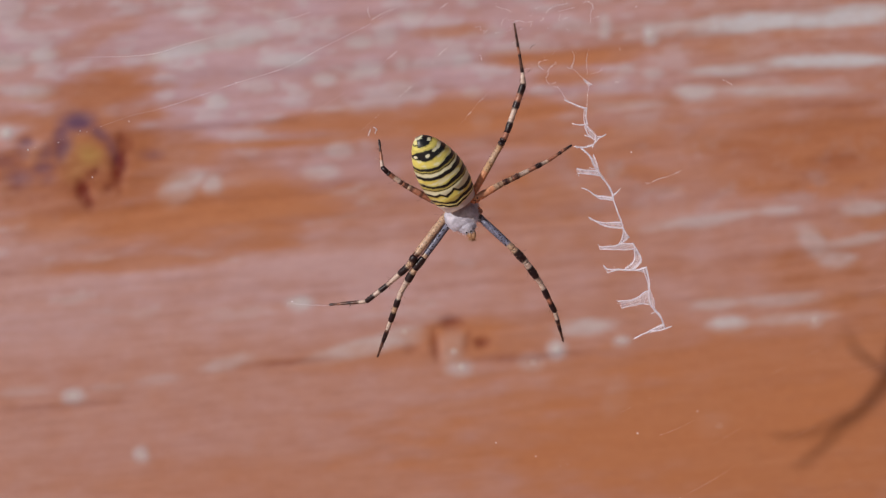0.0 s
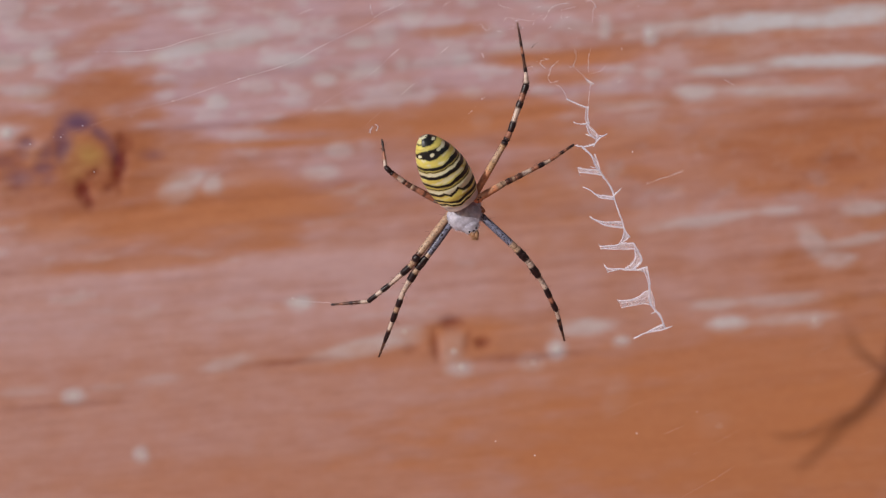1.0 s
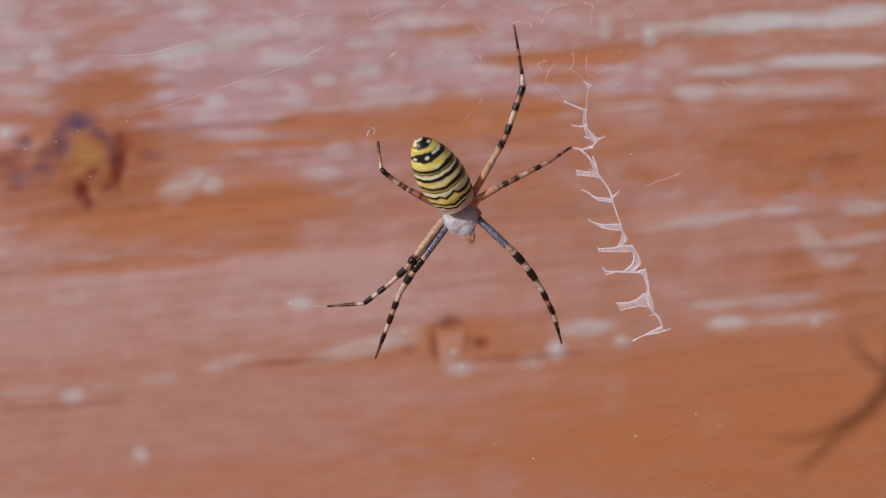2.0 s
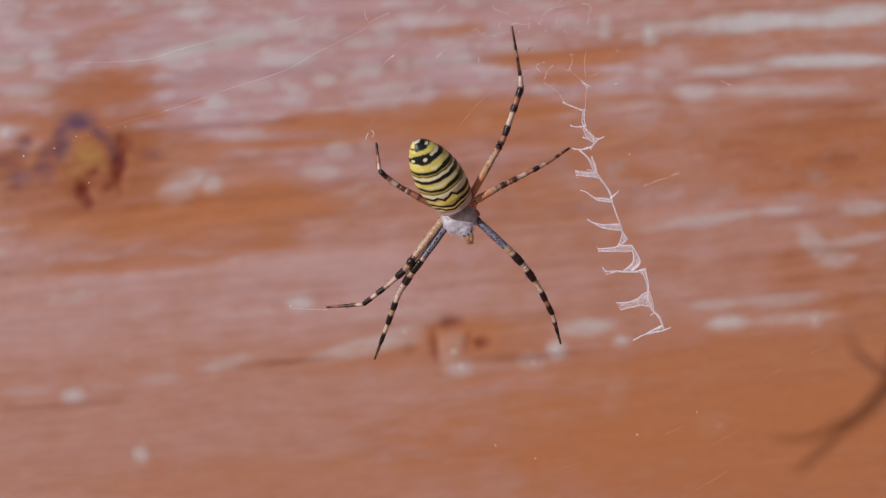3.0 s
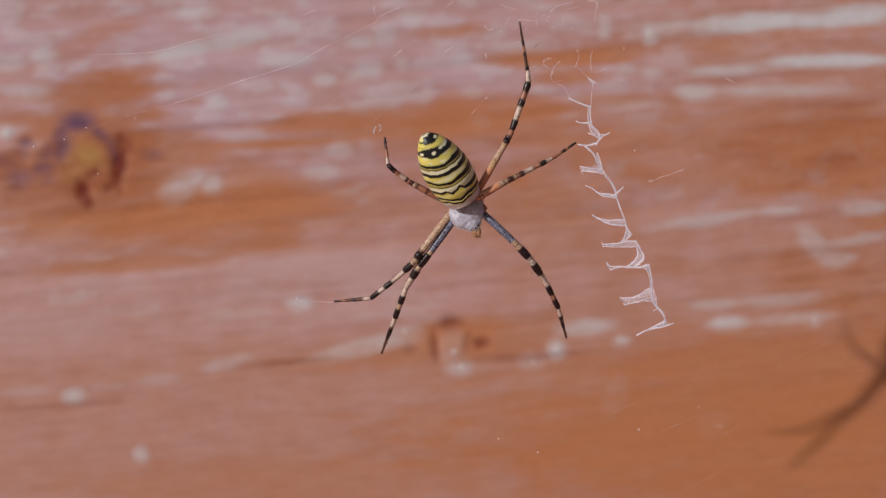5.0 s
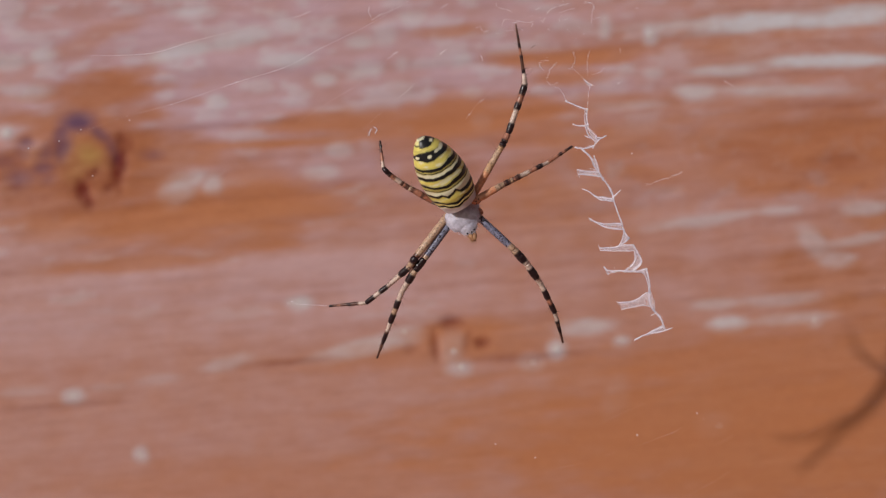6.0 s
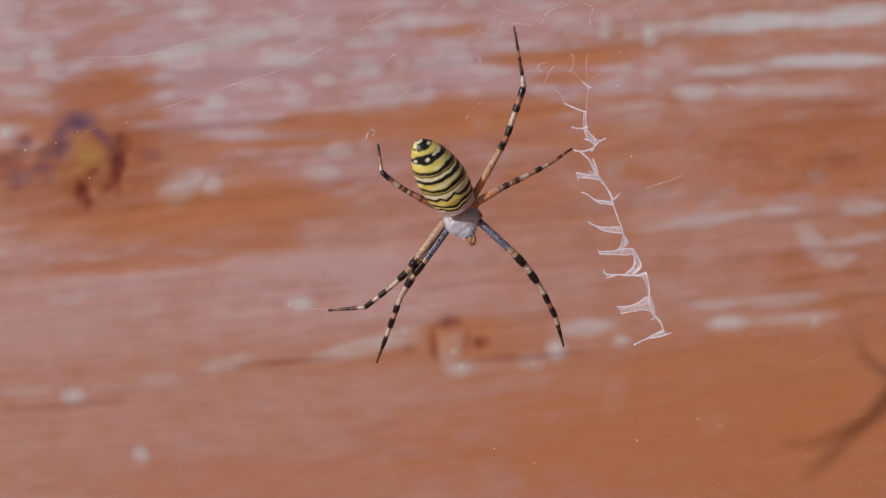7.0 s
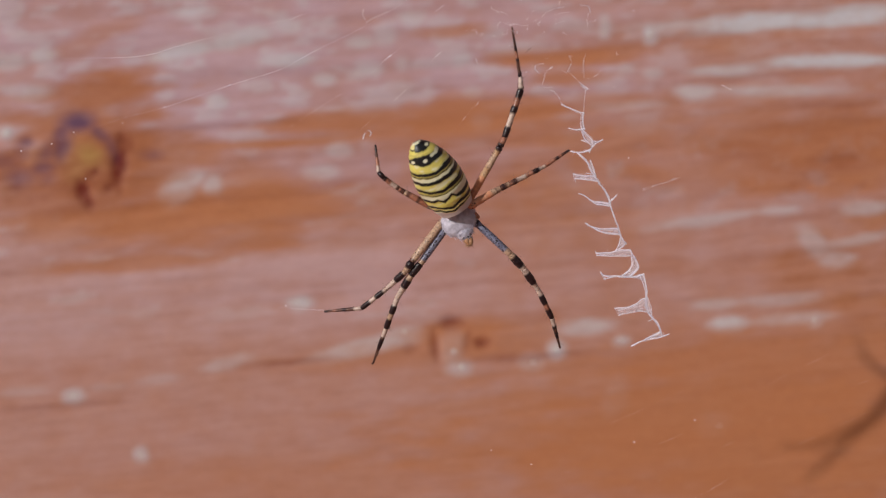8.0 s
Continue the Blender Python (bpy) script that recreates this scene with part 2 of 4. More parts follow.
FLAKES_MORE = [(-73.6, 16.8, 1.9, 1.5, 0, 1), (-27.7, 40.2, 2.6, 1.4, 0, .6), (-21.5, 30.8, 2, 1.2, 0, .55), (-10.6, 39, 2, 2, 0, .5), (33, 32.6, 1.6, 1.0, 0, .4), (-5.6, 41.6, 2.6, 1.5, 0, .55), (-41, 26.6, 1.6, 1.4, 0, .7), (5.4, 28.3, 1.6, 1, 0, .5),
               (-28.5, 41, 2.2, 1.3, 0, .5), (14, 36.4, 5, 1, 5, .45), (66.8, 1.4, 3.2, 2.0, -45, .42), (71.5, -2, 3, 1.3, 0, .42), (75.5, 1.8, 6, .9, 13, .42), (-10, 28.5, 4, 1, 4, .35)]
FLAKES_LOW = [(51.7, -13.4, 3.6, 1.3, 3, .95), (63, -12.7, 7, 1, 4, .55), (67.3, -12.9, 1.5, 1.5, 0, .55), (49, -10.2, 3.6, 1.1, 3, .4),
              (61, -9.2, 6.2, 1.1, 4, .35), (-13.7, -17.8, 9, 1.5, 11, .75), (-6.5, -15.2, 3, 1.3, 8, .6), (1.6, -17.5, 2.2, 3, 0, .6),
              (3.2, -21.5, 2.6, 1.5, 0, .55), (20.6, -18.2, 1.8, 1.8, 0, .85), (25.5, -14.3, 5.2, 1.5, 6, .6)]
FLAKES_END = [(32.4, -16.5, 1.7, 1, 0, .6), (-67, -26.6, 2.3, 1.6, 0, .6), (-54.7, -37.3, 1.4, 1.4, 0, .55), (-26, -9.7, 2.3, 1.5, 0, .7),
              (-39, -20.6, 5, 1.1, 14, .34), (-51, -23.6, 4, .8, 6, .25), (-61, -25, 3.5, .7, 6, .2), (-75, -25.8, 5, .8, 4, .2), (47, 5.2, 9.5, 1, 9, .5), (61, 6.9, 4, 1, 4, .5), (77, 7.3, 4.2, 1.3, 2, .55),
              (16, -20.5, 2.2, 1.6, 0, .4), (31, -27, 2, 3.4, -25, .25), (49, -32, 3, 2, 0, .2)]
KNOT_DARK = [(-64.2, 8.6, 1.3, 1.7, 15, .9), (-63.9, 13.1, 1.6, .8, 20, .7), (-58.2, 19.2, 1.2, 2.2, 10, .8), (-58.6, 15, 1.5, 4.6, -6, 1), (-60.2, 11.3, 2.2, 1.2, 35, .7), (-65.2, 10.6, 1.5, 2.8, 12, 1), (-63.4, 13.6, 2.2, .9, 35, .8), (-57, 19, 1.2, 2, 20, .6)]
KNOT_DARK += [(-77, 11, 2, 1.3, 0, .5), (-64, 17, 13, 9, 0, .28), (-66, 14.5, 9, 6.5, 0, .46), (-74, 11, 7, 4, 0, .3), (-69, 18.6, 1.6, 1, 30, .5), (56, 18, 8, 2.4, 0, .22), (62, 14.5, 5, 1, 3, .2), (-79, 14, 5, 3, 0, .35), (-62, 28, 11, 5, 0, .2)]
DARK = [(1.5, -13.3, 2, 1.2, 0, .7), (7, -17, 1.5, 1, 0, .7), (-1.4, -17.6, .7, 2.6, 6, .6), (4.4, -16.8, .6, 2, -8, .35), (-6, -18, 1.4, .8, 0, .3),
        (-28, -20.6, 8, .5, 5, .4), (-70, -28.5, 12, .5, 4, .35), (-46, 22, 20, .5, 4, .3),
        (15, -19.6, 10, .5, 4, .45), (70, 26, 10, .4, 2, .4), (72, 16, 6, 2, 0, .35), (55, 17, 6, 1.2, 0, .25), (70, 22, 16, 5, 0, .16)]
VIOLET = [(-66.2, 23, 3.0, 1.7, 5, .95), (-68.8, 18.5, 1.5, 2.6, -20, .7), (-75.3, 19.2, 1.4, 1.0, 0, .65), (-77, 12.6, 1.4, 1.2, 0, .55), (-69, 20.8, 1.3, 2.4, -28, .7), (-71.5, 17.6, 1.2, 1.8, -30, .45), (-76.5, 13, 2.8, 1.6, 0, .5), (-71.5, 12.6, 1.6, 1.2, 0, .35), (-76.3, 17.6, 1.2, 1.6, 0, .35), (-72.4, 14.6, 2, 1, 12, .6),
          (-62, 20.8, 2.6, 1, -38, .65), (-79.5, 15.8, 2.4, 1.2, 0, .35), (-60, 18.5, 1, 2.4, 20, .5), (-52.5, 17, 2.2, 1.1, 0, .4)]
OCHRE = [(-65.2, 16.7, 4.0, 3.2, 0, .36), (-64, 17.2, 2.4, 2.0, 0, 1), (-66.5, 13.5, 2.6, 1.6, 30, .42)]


def field(spots, u, v, wob, soft=0.75):
    """Sum of soft, ragged patches over the points (u, v)."""
    out = np.zeros_like(u)
    for a, b, la, lb, turn, s in spots:
        c, d = math.cos(radians(turn)), math.sin(radians(turn))
        p = ((u - a) * c + (v - b) * d) / la
        q = (-(u - a) * d + (v - b) * c) / lb
        r = np.sqrt(p * p + q * q) + wob * 0.45
        out = np.maximum(out, s * np.clip((1.0 + soft / 2 - r) / soft, 0, 1))
    return out


def stretched(u, v, lu, lv, seed):
    """Smooth noise stretched along the grain, about -1 to 1."""
    out = np.empty(u.size)
    for k, (a, b) in enumerate(zip(u.ravel(), v.ravel())):
        out[k] = noise.fractal((a / lu, b / lv, seed), 0.9, 2.0, 3)
    return out.reshape(u.shape)


def axis(inner, outer, fine, coarse):
    mid = np.arange(-inner, inner + fine / 2, fine)
    end = np.arange(inner + coarse, outer + coarse / 2, coarse)
    return np.concatenate([-end[::-1], mid, end])


def timber_face():
    """The weathered board before which the web hangs; x along it, z up, its face looks to -y."""
    xs, zs = axis(90, 2320, 0.6, 40), axis(58, 109, 0.6, 6)
    x, z = np.meshgrid(xs, zs)
    c, s = math.cos(radians(ROLL)), math.sin(radians(ROLL))
    u, v = x * c - z * s, x * s + z * c
    g1 = stretched(x, z, 60, 4, 1.7)
    g2 = stretched(x, z, 9, 2.2, 5.1)
    g3 = stretched(x, z, 30, 12, 9.3)
    g4 = stretched(x, z, 12, 2.4, 3.3)
    g6 = stretched(x, z, 7, 5, 2.9)
    g5 = stretched(x, z, 70, 1.5, 7.7)
    g7 = stretched(x, z, 4.5, 3.2, 4.4)
    wob = g2
    # grey bloom: strong on the upper part and in a broad middle belt, faint elsewhere
    bloom = 0.85 * np.clip((v - 17 - 0.08 * u) / 8, 0, 1) * np.clip((75 - u) / 55, 0.35, 1)
    bloom = np.maximum(bloom, 0.88 * np.exp(-((v + 4.5 - 0.08 * u) / 14) ** 2) * np.clip((62 - u) / 75, 0.3, 1))
    calm = np.clip((v + 20) / 14, 0.1, 1)
    floor = 0.36 - np.clip((-v - 16) / 10, 0, 1) * np.clip((u - 24) / 36, -0.3, 1) * 0.27
    bloom = np.maximum(bloom, floor) + (0.22 * g1 + 0.25 * g3 + 0.15 * g6) * calm + 0.15 * g7
    bloom = bloom + 0.10 * np.exp(-((v - 17) / 7) ** 2) * np.clip((u - 15) / 10, 0, 1) * np.clip((80 - u) / 20, 0, 1)
    bloom = bloom - 0.3 * np.exp(-((v + 9) / 7) ** 2) * np.clip((u - 55) / 15, 0, 1)
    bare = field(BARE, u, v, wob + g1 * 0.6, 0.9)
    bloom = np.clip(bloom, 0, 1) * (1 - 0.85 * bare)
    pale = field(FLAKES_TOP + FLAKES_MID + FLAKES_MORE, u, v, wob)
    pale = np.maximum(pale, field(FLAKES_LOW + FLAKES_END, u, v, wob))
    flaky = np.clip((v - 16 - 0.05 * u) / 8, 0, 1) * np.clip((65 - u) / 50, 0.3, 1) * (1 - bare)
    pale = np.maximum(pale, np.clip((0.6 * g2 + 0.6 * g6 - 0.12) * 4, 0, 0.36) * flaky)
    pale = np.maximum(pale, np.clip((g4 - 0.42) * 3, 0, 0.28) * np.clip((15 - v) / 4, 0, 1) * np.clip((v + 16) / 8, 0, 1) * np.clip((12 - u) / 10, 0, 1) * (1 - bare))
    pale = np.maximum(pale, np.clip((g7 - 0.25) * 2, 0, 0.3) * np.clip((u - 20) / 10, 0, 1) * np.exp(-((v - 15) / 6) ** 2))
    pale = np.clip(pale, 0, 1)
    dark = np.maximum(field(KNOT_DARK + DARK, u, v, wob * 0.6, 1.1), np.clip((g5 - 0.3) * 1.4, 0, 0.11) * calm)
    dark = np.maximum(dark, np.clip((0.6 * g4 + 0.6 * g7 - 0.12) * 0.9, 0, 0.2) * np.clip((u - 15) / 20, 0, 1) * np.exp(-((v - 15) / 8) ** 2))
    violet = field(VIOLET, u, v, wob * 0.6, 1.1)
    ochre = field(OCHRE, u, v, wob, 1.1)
    # the bloom is greyer where the upper part has lost its stain
    grey = np.clip((v - 6 - 0.08 * u + 5 * g3) / 10, 0, 1) * np.clip((70 - u) / 70, 0.25, 1)
    # relief: ridges along the grain, flakes proud, cracks sunk, a bulge round the knot, the board's crown
    lift = (0.1 + 0.25 * calm) * g1 + (0.04 + 0.08 * calm) * g2 + 0.15 * pale - 0.5 * dark - 0.25 * violet
    lift += 1.2 * np.exp(-(((u + 64) / 11) ** 2 + ((v - 16) / 8) ** 2))
    y = -(lift - (z / 118) ** 4 * 9)
    nz, nx = x.shape
    verts = np.stack([x * WEAR, y, z * WEAR], -1).reshape(-1, 3) * MM
    idx = np.arange(nz * nx).reshape(nz, nx)
    quads = np.stack([idx[:-1, :-1], idx[:-1, 1:], idx[1:, 1:], idx[1:, :-1]], -1).reshape(-1, 4).tolist()
    # back of the board
    rim = list(idx[0, :]) + list(idx[1:, -1]) + list(idx[-1, -2::-1]) + list(idx[-2:0:-1, 0])
    rim = [int(k) for k in rim]
    back = [(verts[k][0], 0.055, verts[k][2]) for k in rim]
    base = nz * nx
    m = len(rim)
    for k in range(m):
        quads.append((rim[(k + 1) % m], rim[k], base + k, base + (k + 1) % m))
    quads.append(tuple(base + k for k in range(m)))
    me = mesh_of("timber_board", verts.tolist() + back, quads, [MAT_TIMBER])
    fill = np.zeros(m)
    for name, bands in (("wear", (bloom, pale, bare, grey)), ("knot", (dark, violet, ochre, np.ones_like(u)))):
        at = me.attributes.new(name, "FLOAT_COLOR", "POINT")
        full = [np.concatenate([k.ravel(), fill]) for k in bands]
        at.data.foreach_set("color", np.stack(full, -1).ravel())
    return me


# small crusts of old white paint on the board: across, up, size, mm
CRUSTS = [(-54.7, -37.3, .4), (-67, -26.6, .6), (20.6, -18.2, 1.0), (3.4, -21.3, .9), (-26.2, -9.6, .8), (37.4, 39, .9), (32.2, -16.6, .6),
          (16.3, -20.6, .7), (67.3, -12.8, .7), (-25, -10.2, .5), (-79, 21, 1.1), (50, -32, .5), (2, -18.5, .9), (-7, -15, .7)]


def crusts(board):
    rng = random.Random(3)
    spots = np.empty(len(board.data.vertices) * 3)
    board.data.vertices.foreach_get("co", spots)
    spots = spots.reshape(-1, 3)
    c, d = math.cos(radians(ROLL)), math.sin(radians(ROLL))
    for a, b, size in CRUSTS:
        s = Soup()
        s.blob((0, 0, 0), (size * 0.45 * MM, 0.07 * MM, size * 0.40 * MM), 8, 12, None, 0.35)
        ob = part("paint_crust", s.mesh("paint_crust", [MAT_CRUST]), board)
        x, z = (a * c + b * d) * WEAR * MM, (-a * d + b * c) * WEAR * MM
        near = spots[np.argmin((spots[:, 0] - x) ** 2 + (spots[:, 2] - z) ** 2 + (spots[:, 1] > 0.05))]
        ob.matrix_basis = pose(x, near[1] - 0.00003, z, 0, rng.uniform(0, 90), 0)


def plain_board():
    bm = bmesh.new()
    bmesh.ops.create_cube(bm, size=1)
    for v in bm.verts:
        v.co = Vector((v.co.x * 5.0, v.co.y * 0.055, v.co.z * 0.236))
    bmesh.ops.bevel(bm, geom=bm.edges[:], offset=0.006, segments=3, affect="EDGES")
    me = bpy.data.meshes.new("timber_board")
    bm.to_mesh(me)
    bm.free()
    me.materials.append(MAT_PLAIN)
    return me


def wall():
    bm = bmesh.new()
    bmesh.ops.create_cube(bm, size=1)
    for v in bm.verts:
        v.co = Vector((v.co.x * 5.0, v.co.y * 0.04, v.co.z * 2.4))
    me = bpy.data.meshes.new("wall")
    bm.to_mesh(me)
    bm.free()
    me.materials.append(MAT_PLAIN)
    ob = tagged(new("wall_north", me), "red-brown stained timber wall of wide weathered boards", "wall", kind="structure")
    ob.matrix_world = pose(0, GAP + 0.076, 1.2)
    face = part("timber_board", timber_face(), ob, "weathered board with a dark knot and pale flaking streaks")
    face.matrix_basis = pose(0, -0.076, EYE_H - 1.2)
    crusts(face)
    spare = plain_board()
    for k in (-5, -4, -3, -2, -1, 1, 2, 3, 4):
        b = part("timber_board", spare, ob)
        b.matrix_basis = pose(0, -0.048, EYE_H - 1.2 + 0.238 * k)
    return ob


def ground():
    # added sheet, never in view; it bounces warm fill light
    me = mesh_of("ground", [(-2000, -2000, 0), (2000, -2000, 0), (2000, 2000, 0), (-2000, 2000, 0)], [(0, 1, 2, 3)], [MAT_GROUND], smooth=False)
    return tagged(new("ground", me), "unseen ground added before the timber wall, reddened to warm its bounced light", "ground", kind="structure")


# ---- spider ----
def egg(u):
    """Half width of the abdomen (mm) at u from tail (0) to waist (1)."""
    return 3.50 * math.sin(math.pi * (0.005 + 0.805 * u)) ** 0.527


BLACK, YELLOW, CREAM = (0.010, 0.009, 0.010), (0.70, 0.595, 0.145), (0.70, 0.66, 0.47)
OLIVE, TAN, SILVER = (0.38, 0.31, 0.09), (0.46, 0.38, 0.20), (0.60, 0.52, 0.51)
# dark cross bands: turn from the middle of the back, then both edges along the body
BANDS = [
    [(-1.7, .190, .262), (-.81, .165, .252), (-.5, .157, .242), (0, .138, .239), (.28, .130, .237), (.75, .116, .198), (1.45, .145, .178)],
    [(-1.5, .352, .396), (-.6, .335, .382), (-.02, .347, .379), (.5, .321, .348), (1.33, .281, .304)],
    [(-1.0, .446, .508), (-.35, .454, .496), (.22, .443, .485), (.71, .426, .460), (1.16, .387, .422)]]
BANDS += [[(-.9, .560, .622), (-.33, .566, .612), (.13, .581, .613), (.58, .552, .578), (1.08, .502, .530)],
    [(-1.0, .735, .782), (-.55, .741, .783), (-.23, .734, .764), (-.07, .682, .713), (.06, .704, .728), (.36, .725, .758),
     (.56, .667, .695), (.82, .678, .710), (1.1, .648, .679)],
    [(-.75, .833, .869), (-.32, .828, .863), (.19, .846, .878), (.58, .816, .846), (.96, .756, .781)],
    [(-.6, .890, .898), (-.21, .889, .909), (.2, .904, .932), (.56, .882, .907), (.82, .834, .860)],
]
# thin second lines: turn, place along the body
LINES = [[(-.7, .410), (-.04, .402), (.58, .371), (1.27, .329)], [(-.46, .643), (.06, .643), (.56, .624), (1.11, .572)]]


def abdomen_tones(u, turn, wav, milk):
    """The colours at u along the body and turn round it (arrays); wav and milk are noise."""
    u = u + 0.010 * wav
    tone = np.empty((*u.shape, 3))
    tone[...] = YELLOW

    def lay(colour, fac):
        f = np.clip(fac, 0, 1)[..., None]
        tone[...] = tone * (1 - f) + np.array(colour) * f

    def across(rows, k):
        rows = sorted(rows)
        return np.interp(turn, [r[0] for r in rows], [r[k] for r in rows])

    edge = 220.0
    inside = lambda lo, hi: np.clip((u - lo) * edge + 0.5, 0, 1) * np.clip((hi - u) * edge + 0.5, 0, 1)
    # pale and olive zones before the dark bands
    for band, line in ((2, 0), (4, 1)):
        low, mid, high = across(BANDS[band - 1], 2), across(LINES[line], 1), across(BANDS[band], 1)
        lay(OLIVE, inside(low, mid) * 0.9)
        lay(TAN, inside(mid, mid + 0.02) * 0.6)
        lay(CREAM, inside(mid + 0.014, high))
        lay(OLIVE, inside(high - 0.008, high) * 0.4)
    for k in (0, 2, 4):
        lay(CREAM, inside(across(BANDS[k], 2), across(BANDS[k + 1], 1)) * np.clip(milk * 2.2 - 0.1, 0, 0.75))
        hi = across(BANDS[k + 1], 1)
        lay(OLIVE, inside(hi - 0.022, hi) * 0.45)
    lay(CREAM, inside(across(BANDS[5], 2), 0.95) * 0.3)
    # the waist end is silvery
    lay(SILVER, (u - across(BANDS[6], 2) - 0.004) * 60)
    for k, band in enumerate(BANDS):
        lay(BLACK, inside(across(band, 1) - 0.003, across(band, 2) + 0.003))
    for line in LINES:
        mid = across(line, 1)
        lay(BLACK, inside(mid - 0.007, mid + 0.006) * np.clip(1.25 - np.abs(turn - 0.1) * 0.3, 0.3, 1))
    low = across(BANDS[0], 1)
    lay(OLIVE, inside(low - 0.020, low) * 0.5)
    lay(OLIVE, inside(0.088, 0.104) * 0.5)
    for k in (0, 2, 4):
        low = across(BANDS[k], 2)
        lay(OLIVE, inside(low, low + 0.012) * 0.4)
    # pale spots in the broad dark band, the dark tip with its pale rim
    for at, place, tall, half in ((.166, 1.04, .015, .19), (.192, .15, .017, .14), (.176, -.45, .018, .20), (.180, -.95, .022, .38)):
        lay(CREAM, (1.3 - ((u - at) / tall) ** 2 - ((turn - place) / half) ** 2) * 2.5)
    lay(BLACK, np.clip((0.094 - u) * edge, 0, 1) * np.clip((0.1 - turn) * 5, 0, 1))
    lay(CREAM, np.clip((0.046 - u) * edge, 0, 1) * np.clip((turn - 0.66) * 8, 0, 1) * 0.35)
    lay(BLACK, inside(0.040, 0.054) * np.clip((turn - 0.5) * 8, 0, 1) * np.clip((1.9 - turn) * 4, 0, 0.9))
    lay(BLACK, np.clip((0.090 - 0.03 * turn ** 2 - u) * edge, 0, 1) * np.clip((0.74 - np.abs(turn)) * 8, 0, 1))
    lay(CREAM, (1.3 - ((u - .066) / .014) ** 2 - ((turn + 0.95) / .30) ** 2) * 2.5)
    lay(CREAM, np.clip((0.012 - u) * edge, 0, 1))
    # dark flank behind the tail, silvery flank before the waist, brown belly
    flank = np.clip((-turn - 1.62 + 1.0 * np.clip(u - 0.42, 0, 1) + 0.08 * wav) * 7, 0, 1)
    fore = np.clip((u - 0.40) / 0.2, 0, 1)[..., None]
    f = flank[..., None]
    tone[...] = tone * (1 - f) + f * ((1 - fore) * np.array((0.035, 0.022, 0.020)) + fore * np.array((0.40, 0.31, 0.28)))
    lay((0.10, 0.045, 0.032), (np.abs(turn) - 1.95 + 0.1 * wav) * 6)
    return tone


def abdomen_mesh():
    """Local z runs from the tail to the waist, 12.2 mm; -y is the back."""
    rings, sides = 260, 180
    k, s = np.meshgrid(np.arange(rings + 1), np.arange(sides), indexing="ij")
    u, a = k / rings, 2 * np.pi * s / sides
    r = np.array([egg(j / rings) for j in range(rings + 1)])[:, None]
    wav, milk = np.empty(u.shape), np.empty(u.shape)
    for i in range(rings + 1):
        for j in range(sides):
            c, d = math.cos(a[i, j]), math.sin(a[i, j])
            wav[i, j] = noise.fractal((c * 3.2, d * 3.2, u[i, j] * 9), 0.9, 2.0, 3)
            milk[i, j] = noise.fractal((c * 2.6 + 7, d * 2.6, u[i, j] * 26), 0.9, 2.0, 3)
    # soft folds across the back
    w = 1 + 0.010 * np.sin(u * 58) * (np.sin(a) < 0) * np.clip(u * 5, 0, 1) + 0.010 * wav
    v = np.stack([r * w * np.cos(a), 0.86 * r * w * np.sin(a), u * 12.21], -1).reshape(-1, 3) * MM
    idx = np.arange((rings + 1) * sides).reshape(rings + 1, sides)
    nxt = np.roll(idx, -1, axis=1)
    f = np.stack([idx[:-1], nxt[:-1], nxt[1:], idx[1:]], -1).reshape(-1, 4).tolist()
    f.append(tuple(reversed(range(sides))))
    f.append(tuple(rings * sides + j for j in range(sides)))
    me = mesh_of("abdomen", v.tolist(), f, [MAT_ABDOMEN])
    turn = (a + np.pi / 2 + np.pi) % (2 * np.pi) - np.pi
    tone = abdomen_tones(u, turn, wav, milk).reshape(-1, 3)
    at = me.attributes.new("band", "FLOAT_COLOR", "POINT")
    at.data.foreach_set("color", np.concatenate([tone, np.ones((len(tone), 1))], 1).ravel())
    return me


SEGMENTS = ("femur", "patella", "tibia", "metatarsus", "tarsus")


